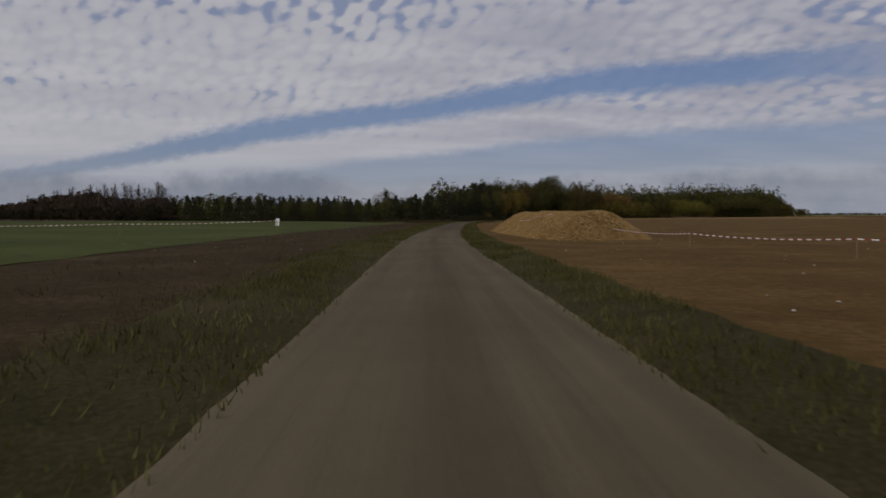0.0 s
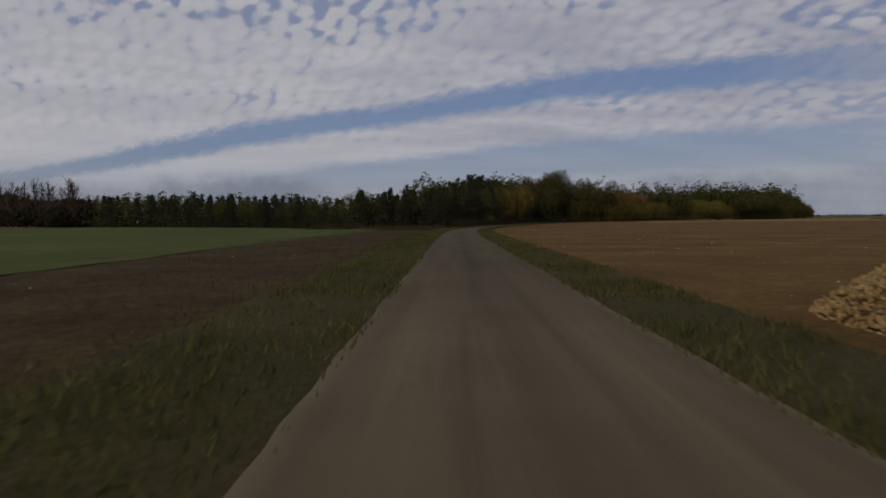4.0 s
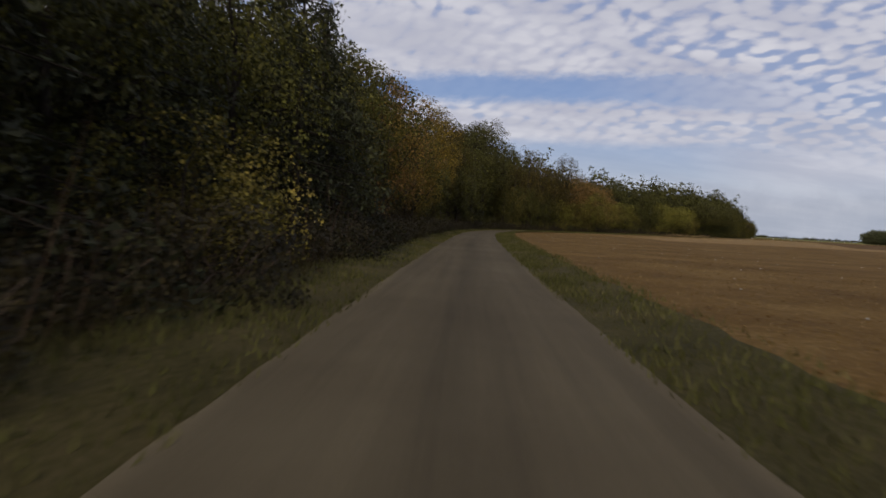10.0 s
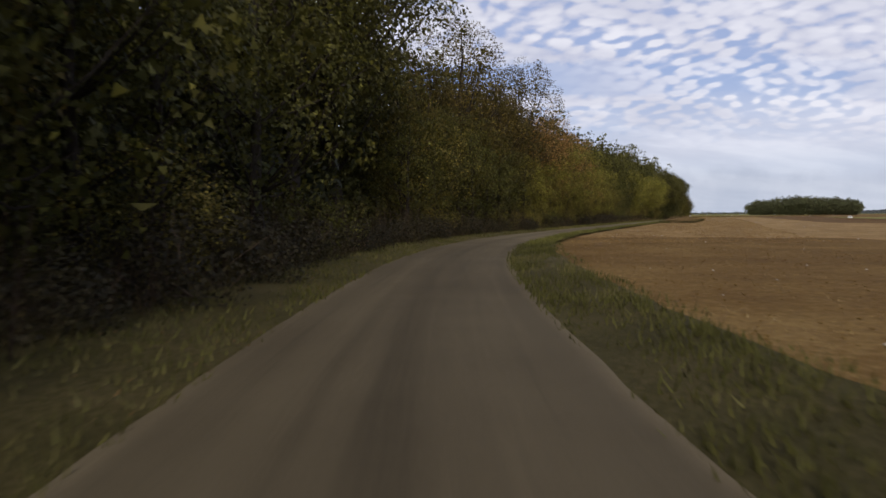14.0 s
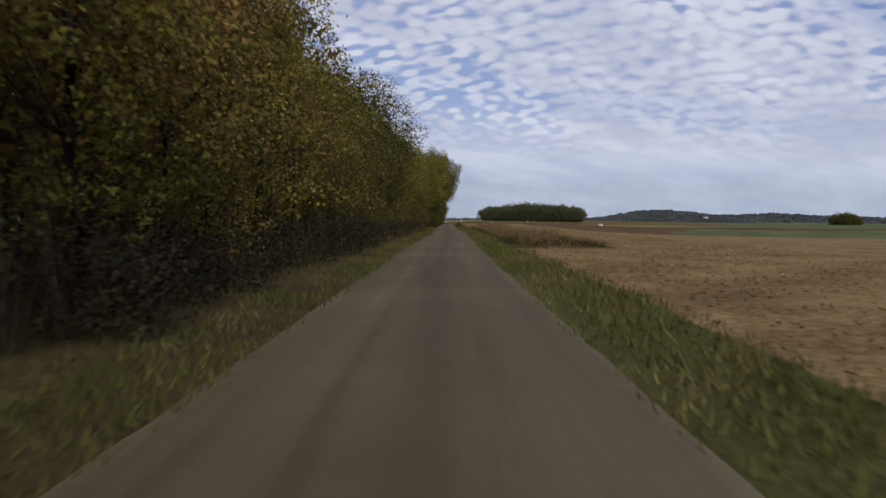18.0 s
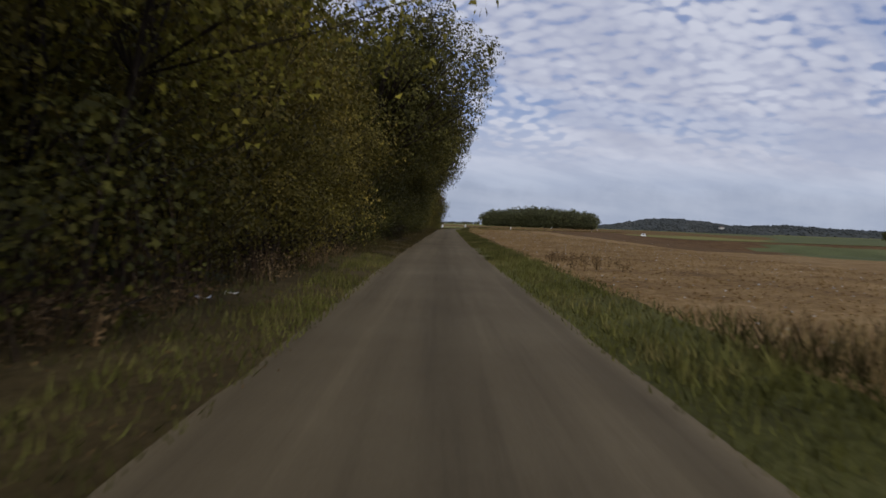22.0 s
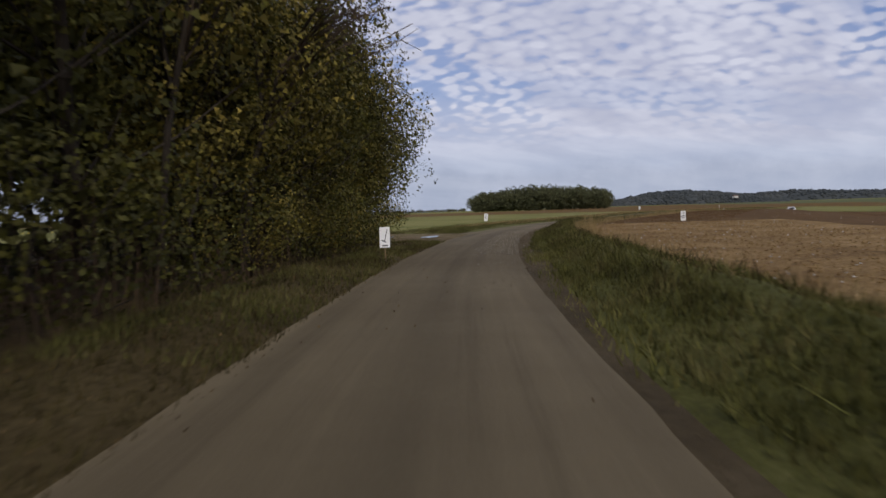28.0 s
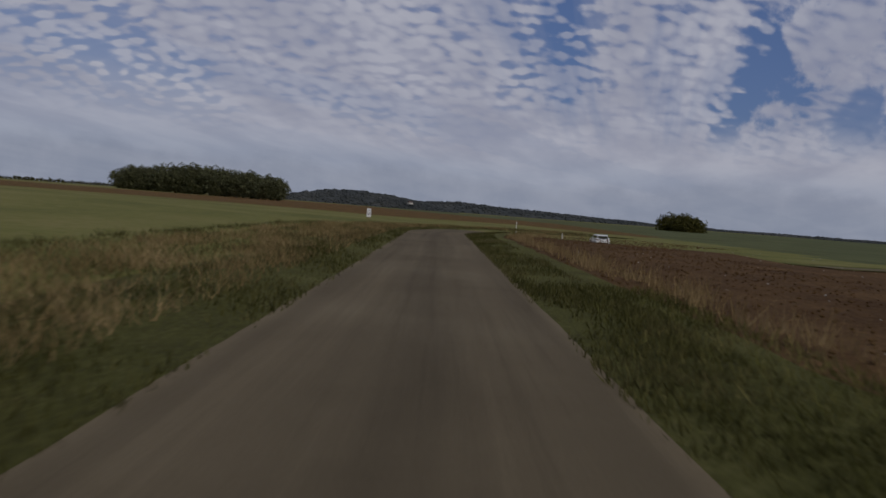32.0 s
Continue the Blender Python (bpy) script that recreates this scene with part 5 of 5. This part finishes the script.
def stones(name, label, s0, s1, lat0, lat1, count, r, mat, z, seed):
    rng = np.random.default_rng(seed)
    V0 = np.array([(1, 0, 0), (0.1, 1, 0.1), (-1, 0.1, 0), (0, -1, -0.1), (0.15, 0.1, 1), (0, 0, -0.6)])
    F0 = np.array([(i, (i + 1) % 4, 4) for i in range(4)] + [((i + 1) % 4, i, 5) for i in range(4)])
    VV, FF = [], []
    for i in range(count):
        p = along(rng.uniform(s0, s1), rng.uniform(lat0, lat1), z)
        V = V0 * (1 + rng.normal(size=(len(V0), 1)) * 0.18) * r * rng.uniform(0.5, 1.6) * np.array([1, rng.uniform(0.6, 1), 0.6])
        VV.append(V + np.array(p))
        FF.append(F0 + i * len(V0))
    ob = new(name, mesh_np(name, np.concatenate(VV), np.concatenate(FF), mat))
    return tagged(ob, label, "stones", kind="stuff")


def fallen(name, s0, s1, lat0, lat1, count, seed):
    rng = np.random.default_rng(seed)
    C = np.array([along(s, la, bank(s, la) + 0.06) for s, la in zip(rng.uniform(s0, s1, count), rng.uniform(lat0, lat1, count))])
    V, F = leaves(rng, C, 1, 0.02, 0.028)
    tagged(new(name, mesh_np(name, V, F, M_FALLEN)), "fallen yellow and brown leaves on the verge", "leaves", kind="stuff")


fallen("fallen_leaves", 280, 470, -4.2, -1.5, 5000, 96)
fallen("fallen_leaves", 470, 668, -4.2, -1.4, 8000, 97)
fallen("fallen_leaves", 640, 668, -1.6, 1.2, 60, 98)
stones("field_stones", "pale flints lying on the brown field", 30, 800, 4.2, 22, 1300, 0.028, M_STONE, -0.03, 91)
stones("field_stones", "pale flints lying on the ploughed field", 480, 700, 3.8, 16, 1500, 0.026, M_STONE, -0.02, 191)
stones("field_stones", "pale flints on the dark ploughed strip", 30, 212, -16, -4.5, 160, 0.022, M_STONE, -0.03, 92)
stones("earth_clods", "lumps of brown earth in the ploughed field", 370, 698, 3.5, 16, 30000, 0.032, M_SOIL, -0.03, 93)
scatter("stubble", "short pale straw stubs in the ploughed field", 380, 706, 3.2, 15, 52000, 0.05, 0.006, M_DRY, z0=-0.02, seed=94, lean=0.8)
scatter("stubble", "short pale straw stubs in the stubble field", 212, 380, 3.0, 14, 26000, 0.05, 0.006, M_DRY, z0=-0.02, seed=194, lean=0.8)
stones("earth_clods", "lumps of earth and straw in the stubble field", 205, 380, 3.4, 14, 8000, 0.02, M_STUBBLE, -0.04, 193)
stones("earth_clods", "lumps of earth in the ploughed field, coloured darker for cloud shade", 698, 800, 3.7, 14, 6000, 0.04, M_SOIL_DIM, -0.03, 90)
stones("loose_gravel", "loose gravel strewn over the lane at the bend", 652, 690, -0.6, 2.4, 2800, 0.011, M_GRAVEL, 0.004, 94)
stones("loose_gravel", "pale flint chips strewn over the lane at the bend", 654, 690, 0.1, 2.0, 240, 0.008, M_STONE, 0.008, 99)
stones("loose_gravel", "patch of loose gravel on the lane at the bend", 661, 678, 0.2, 1.45, 450, 0.013, M_GRAVEL, 0.006, 199)
stones("loose_gravel", "pale chips among the loose gravel at the bend", 661, 678, 0.1, 1.5, 420, 0.012, M_STONE, 0.006, 197)
stones("loose_gravel", "loose gravel in the mud beside the tarmac", 655, 700, 1.5, 2.4, 2200, 0.016, M_GRAVEL, 0.01, 198)
stones("loose_gravel", "pale stones strewn on the track mouth", 672, 688, -8, -1.6, 500, 0.016, M_GRAVEL, 0.02, 95)
scatter("track_grass", "tufts of rough grass on the stony track", 671, 690, -13, -4.2, 12000, 0.10, 0.012, M_DULL, z0=0.05, seed=76)


# ---- the track mouth with its puddle ----
def track():
    verts, faces = [], []
    n, k = 14, 10
    for i in range(n + 1):
        for j in range(k + 1):
            q, r = i / n, j / k
            lat = -1.5 - 11 * r
            s = 671.5 + 10.0 * q + (q - 0.5) * 5 * (1 - r) ** 3 + 8 * r
            p = along(s + 0.4 * noise.noise((i * 0.9, j * 0.8, 3)), lat)
            p.z = -0.045 + (0.075 + 0.03 * noise.noise((i * 0.7, j * 0.7, 8))) * min(1.0, 5 * q, 5 * (1 - q)) * min(1.0, 0.35 + r * 3)
            verts.append(p)
    for i in range(n):
        for j in range(k):
            a = i * (k + 1) + j
            faces.append((a, a + k + 1, a + k + 2, a + 1))
    tagged(raw("track", verts, faces, M_DIRT, smooth=True), "stony earth track joining the lane", "track", kind="structure")
    for (s, lat, ls, lw) in ((676.7, -3.0, 1.2, 0.36), (677.5, -5.2, 0.35, 0.16)):
        vs = [along(s, lat, 0.05)]
        for i in range(28):
            a = 2 * math.pi * i / 28
            w = 1 + 0.18 * math.sin(3 * a + 1) + 0.1 * math.sin(5 * a)
            vs.append(along(s + math.cos(a) * ls * w, lat + math.sin(a) * lw * w, 0.05))
        ob = raw("puddle", vs, [(0, i + 1, (i + 1) % 28 + 1) for i in range(28)], M_WATER)
        tagged(ob, "shallow puddle of rainwater on the track", "puddle", kind="structure")


track()


# ---- heap of sugar beet ----
def beet_heap():
    heap = thing("beet_heap", "long heap of pale brown sugar beet beside the lane", "heap")

    def top(s, lat):
        c = lat - 9.4 + 0.07 * (s - 77)
        d = 3.15 - math.hypot(c, max(0.0, 84.0 - s) * 0.9 + max(0.0, s - 105.5) * 0.8)
        high = 1.5 + 0.22 * noise.noise((s * 0.25, 0, 3)) + 0.1 * noise.noise((s * 0.9, lat * 0.7, 6))
        x = 0.72 * d / high
        return high * (x if x < 0.75 else 1 - 0.25 * math.exp((0.75 - x) / 0.25)) + 0.05 * noise.noise((s * 1.3, lat * 1.3, 8))

    verts, faces = [], []
    ns, nl = 80, 26
    for i in range(ns + 1):
        for j in range(nl + 1):
            s, lat = 76 + 36 * i / ns, 3.2 + 10.2 * j / nl
            verts.append(along(s, lat, top(s, lat) - 0.11))
    for i in range(ns):
        for j in range(nl):
            a = i * (nl + 1) + j
            faces.append((a, a + 1, a + nl + 2, a + nl + 1))
    raw("core", verts, faces, M_BEET, heap, True)
    rng = np.random.default_rng(5)
    bm = bmesh.new()
    ring = [bm.verts.new((math.cos(i * 1.2566) * 0.065, math.sin(i * 1.2566) * 0.065, 0.01 * (i % 2))) for i in range(5)]
    tip, crown = bm.verts.new((0.01, 0, 0.15)), bm.verts.new((0, 0.01, -0.055))
    for i in range(5):
        bm.faces.new((ring[i], ring[(i + 1) % 5], tip))
        bm.faces.new((ring[(i + 1) % 5], ring[i], crown))
    bm.verts.index_update()
    V0 = np.array([v.co[:] for v in bm.verts])
    F0 = np.array([[v.index for v in f.verts] for f in bm.faces])
    me = bpy.data.meshes.new("beet")
    bm.to_mesh(me)
    bm.free()
    me.materials.append(M_BEET)
    VV, FF, k, single = [], [], 0, 0
    while k < 25000:
        s, lat = 77.5 + 33 * rng.uniform(0, 1) ** 1.2, rng.uniform(3.2, 12.6)
        z = top(s, lat)
        if z < -0.08 or (lat > 10.2 - 0.07 * (s - 77) and s > 85):
            continue
        m = Matrix.Translation(along(s, lat, z + 0.01)) @ Euler(rng.uniform(0, 6.28, 3)).to_matrix().to_4x4() @ Matrix.Scale(rng.uniform(0.45, 0.78), 4)
        if single < 300 and 80 < s < 97 and lat < 7.5:
            ob = new("beet", me)
            ob.parent, ob.matrix_world = heap, m
            single += 1
            continue
        A = np.array(m)
        VV.append(V0 @ A[:3, :3].T + A[:3, 3])
        FF.append(F0 + k * len(V0))
        k += 1
    ob = new("pile", mesh_np("pile", np.concatenate(VV), np.concatenate(FF), M_BEET))
    ob.parent = heap
    tagged(ob, kind="stuff")


beet_heap()


# ---- course markers, tape and a parked car ----
def marker(p, turn, label, symbol=True, z=0.6, h=0.56, w=0.28, tilt=0.0):
    sign = thing("marker_board", label, "sign", "white course marker boards", Matrix.Translation((p.x, p.y, 0)) @ Matrix.Rotation(turn, 4, "Z") @ Matrix.Rotation(tilt, 4, "Y"))
    bm = bmesh.new()
    box(bm, (0.03, 0.025, z + h * 0.45), (0, 0.02, (z + h * 0.45) / 2 - 0.06), 0.004)
    part("stake", bm, M_WOOD, sign)
    bm = bmesh.new()
    box(bm, (w, 0.012, h), (0, 0, z), 0.003)
    part("board", bm, M_WHITE, sign, "white board")
    if symbol:
        bm = bmesh.new()
        n = 24
        ring = [[bm.verts.new((math.cos(2 * math.pi * i / n) * r, -0.010, z - 0.04 + math.sin(2 * math.pi * i / n) * r)) for i in range(n)] for r in (0.075, 0.10)]
        for i in range(n):
            bm.faces.new((ring[0][i], ring[0][(i + 1) % n], ring[1][(i + 1) % n], ring[1][i]))
        r = bmesh.ops.extrude_face_region(bm, geom=bm.faces[:])
        bmesh.ops.translate(bm, vec=(0, -0.003, 0), verts=[v for v in r["geom"] if isinstance(v, bmesh.types.BMVert)])
        part("ring", bm, M_BLACK, sign, "black printed ring")
        bm = bmesh.new()
        box(bm, (0.022, 0.004, 0.11), (0, -0.009, z - 0.04))
        part("bar", bm, M_BLACK, sign, "black printed bar")
        bm = bmesh.new()
        box(bm, (0.15, 0.004, 0.035), (0, -0.009, z + 0.16))
        part("caption", bm, M_BLACK, sign, "black line of print")
    else:
        bm = bmesh.new()
        box(bm, (0.02, 0.004, h * 0.6), (0.03, -0.009, z + 0.05), turn=Matrix.Rotation(0.25, 4, "Y"))
        part("bar", bm, M_BLACK, sign, "black printed bar")
        bm = bmesh.new()
        box(bm, (0.13, 0.004, 0.03), (-0.03, -0.009, z - 0.1), turn=Matrix.Rotation(0.5, 4, "Y"))
        part("bar", bm, M_BLACK, sign, "black printed bar")
        bm = bmesh.new()
        box(bm, (0.16, 0.004, 0.03), (0, -0.009, z - h * 0.4))
        part("caption", bm, M_BLACK, sign, "black line of print")
    return sign


def facing(p, eye):
    return math.atan2(p.y - eye[1], p.x - eye[0]) - math.pi / 2


for x, y, z, sym, lab, eye, tilt in (
    (-46.9, 40.7, 0.85, False, "white marker board on a stake, tilted, by the ploughed strip", (-10, 12), 0.1),
    (-129.6, 579.5, 0.6, False, "white marker board at the foot of the wood", (-130.6, 549.7), 0.0),
    (-120.9, 618.0, 0.7, True, "white marker board with a black ring beside the green field", (-125.7, 584.5), 0.10),
    (-111.9, 601.3, 0.55, True, "white marker board with a black ring on the ploughed field", (-127.0, 574.6), 0.0),
    (-83.2, 687.5, 0.75, True, "white marker board at the lane's end", (-110.3, 639.2), 0.0),
):
    p = Vector((x, y, 0))
    marker(p, facing(p, eye), lab, sym, z, tilt=tilt)


def stake(p, h, mat, label):
    bm = bmesh.new()
    tube(bm, (0, 0, -0.1), (0, 0, h), 0.02, 0.018, 6)
    ob = part("stake", bm, mat)
    ob.matrix_world = Matrix.Translation(p)
    tagged(ob, label, "stake", "marker stakes")


def tape(points, colours, label, posts=True):
    """Barrier tape, sagging between stakes, in short printed lengths."""
    ob = thing("barrier_tape", label, "tape")
    n = 0
    bms = [bmesh.new(), bmesh.new()]
    for a, b in zip(points, points[1:]):
        L = (b - a).length
        steps = max(2, int(L / 0.2))
        for i in range(steps):
            c = []
            for q in (i / steps, (i + 1) / steps):
                p = a.lerp(b, q)
                p.z -= 0.10 * 4 * q * (1 - q)
                c.append(p)
            bm = bms[n % 2]
            side = (c[1] - c[0]).cross(Vector((0, 0, 1))).normalized() * 0.003
            v = [bm.verts.new(w) for w in (c[0], c[1], c[1] + Vector((0, 0, 0.032)), c[0] + Vector((0, 0, 0.032)))]
            u = [bm.verts.new(w.co + side) for w in v]
            bm.faces.new(v), bm.faces.new(u[::-1]), bm.faces.new((v[3], v[2], u[2], u[3])), bm.faces.new((v[1], v[0], u[0], u[1]))
            n += 1
    for bm, mat, nm in zip(bms, colours, ("pale_bands", "dark_bands")):
        tagged(part(nm, bm, mat, ob), kind="stuff")
    for p in points if posts else ():
        stake(Vector((p.x, p.y, 0)), p.z + 0.1, M_WOOD, "thin wooden stake holding barrier tape")


tape([along(80.2, 9.4, 0.55), along(71, 10.4, 0.5), along(63, 12.8, 0.5), along(56, 20, 0.5), along(52, 30, 0.5)], (M_WHITE, M_RED), "red and white barrier tape round the beet heap")
tape([along(96, 5.9, 0.92), along(92, 6.7, 1.17), along(88, 7.3, 1.42)], (M_WHITE, M_RED), "red and white barrier tape lying across the beet heap", False)
tape([Vector((-46.9, 40.7, 0.95)), along(97, -24, 0.75), along(93, -40, 0.7)], (M_WHITE, M_RED), "red and white barrier tape from the marker board")
tape([along(700, -24, 0.8), along(694, -32, 0.75), along(688, -42, 0.75)], (M_YTAPE, M_BLACK), "yellow and black barrier tape across the green field")
for s, lat, h in ((-70.1, 683.1, 0.45), (-64.2, 697.2, 0.9)):
    stake(Vector((s, lat, -0.12)), h, M_WHITE, "short white marker stake in the field")


def fallen_branch(p, turn):
    rng = np.random.default_rng(3)
    V, F = limb_tubes(rng, [((0, 0, 0), (0.45, 0.06, 0.10), 0.022, 0.017), ((0.45, 0.06, 0.10), (0.95, -0.02, 0.07), 0.017, 0.010), ((0.4, 0.05, 0.09), (0.7, 0.22, 0.16), 0.010, 0.006)], 6)
    ob = new("fallen_branch", mesh_np("fallen_branch", V, F, M_BIRCH, True))
    ob.matrix_world = stand(p, turn, 1.0)
    tagged(ob, "broken pale bare branch lying on the verge", "branch")


def paper_scrap(p, seed):
    rng = np.random.default_rng(seed)
    n = 5
    V = [(0.05 * (i - 2), 0.045 * (j - 2), 0.03 + 0.03 * rng.normal()) for i in range(n) for j in range(n)]
    F = [(i * n + j, i * n + j + 1, (i + 1) * n + j + 1, (i + 1) * n + j) for i in range(n - 1) for j in range(n - 1)]
    ob = new("paper_scrap", mesh_np("paper_scrap", V, F, M_WHITE))
    ob.modifiers.new("thickness", "SOLIDIFY").thickness = 0.003
    ob.matrix_world = Matrix.Translation(p)
    tagged(ob, "crumpled scrap of white paper on the verge", "litter")


def boulder(p, r, seed):
    rng = np.random.default_rng(seed)
    bm = bmesh.new()
    bmesh.ops.create_icosphere(bm, subdivisions=2, radius=r)
    for v in bm.verts:
        v.co *= 1 + 0.16 * noise.noise(v.co * 9 + Vector((seed, 0, 0))) + 0.04 * rng.normal()
        v.co.z *= 0.65
    ob = part("stone", bm, M_STONE)
    ob.matrix_world = Matrix.Translation(p)
    tagged(ob, "pale flint stone lying on the verge", "stone")


fallen_branch(along(430.5, -3.3, 0.05), radians(heading(430)) - 2.6)
paper_scrap(along(514, -3.4, 0.05), 1)
paper_scrap(along(514.7, -3.2, 0.05), 2)
boulder(along(730, -3.6, 0.06), 0.13, 4)
boulder(along(724, 3.4, 0.04), 0.11, 5)


def parked_car(p, turn):
    car = thing("parked_car", "small white hatchback parked at the field's edge", "car", "", stand(p, turn, 1.0))
    half = [(-1.78, 0.32), (-1.80, 0.62), (-1.68, 0.86), (-1.45, 1.34), (-1.1, 1.42), (0.2, 1.40), (0.72, 0.98), (1.55, 0.82), (1.76, 0.62), (1.78, 0.32)]
    bm = bmesh.new()
    rows = []
    for y, k in ((-0.78, 0.97), (-0.70, 1.0), (0.70, 1.0), (0.78, 0.97)):
        rows.append([bm.verts.new((x, y * (0.84 if z > 1.0 else 1.0), z * k + (1 - k) * 0.3)) for x, z in half])
    for a, b in zip(rows, rows[1:]):
        for i in range(len(half)):
            j = (i + 1) % len(half)
            bm.faces.new((a[i], a[j], b[j], b[i]))
    bm.faces.new(rows[0][::-1]), bm.faces.new(rows[-1])
    bmesh.ops.recalc_face_normals(bm, faces=bm.faces)
    bmesh.ops.bevel(bm, geom=[e for e in bm.edges if e.is_manifold and e.calc_face_angle() > 0.5], offset=0.04, segments=2, affect="EDGES")
    part("body", bm, M_PAINT, car)
    for y in (-0.665, 0.665):
        bm = bmesh.new()
        v = [bm.verts.new((x, y + (0.012 if y > 0 else -0.012), z)) for x, z in ((-1.35, 0.96), (0.5, 0.96), (0.15, 1.30), (-1.15, 1.30))]
        bm.faces.new(v if y < 0 else v[::-1])
        r = bmesh.ops.extrude_face_region(bm, geom=bm.faces[:])
        bmesh.ops.translate(bm, vec=(0, 0.05 if y > 0 else -0.05, 0), verts=[g for g in r["geom"] if isinstance(g, bmesh.types.BMVert)])
        part("side_window", bm, M_GLASS, car)
    for x0, z0, x1, z1 in ((0.70, 1.02, 0.27, 1.37), (-1.66, 0.95, -1.48, 1.28)):
        bm = bmesh.new()
        o = 0.03 if x0 > 0 else -0.03
        v = [bm.verts.new(c) for c in ((x0 + o, -0.55, z0), (x0 + o, 0.55, z0), (x1 + o, 0.5, z1), (x1 + o, -0.5, z1))]
        bm.faces.new(v)
        part("windscreen" if x0 > 0 else "rear_window", bm, M_GLASS, car)
    for x in (-1.12, 1.15):
        for y in (-0.70, 0.70):
            bm = bmesh.new()
            tube(bm, (x, y - 0.09, 0.29), (x, y + 0.09, 0.29), 0.29, 0.29, 18)
            wheel = part("wheel", bm, M_TYRE, car)
            bm = bmesh.new()
            o = 0.1 if y > 0 else -0.1
            tube(bm, (x, y + o * 0.9, 0.29), (x, y + o, 0.29), 0.18, 0.17, 14)
            part("rim", bm, M_STONE, wheel)
    for y in (-0.58, 0.58):
        bm = bmesh.new()
        box(bm, (0.06, 0.26, 0.13), (1.77, y, 0.66), 0.02)
        part("headlight", bm, M_GLASS, car)


parked_car(Vector((-41.9, 711.3, -1.6)), radians(63.5))
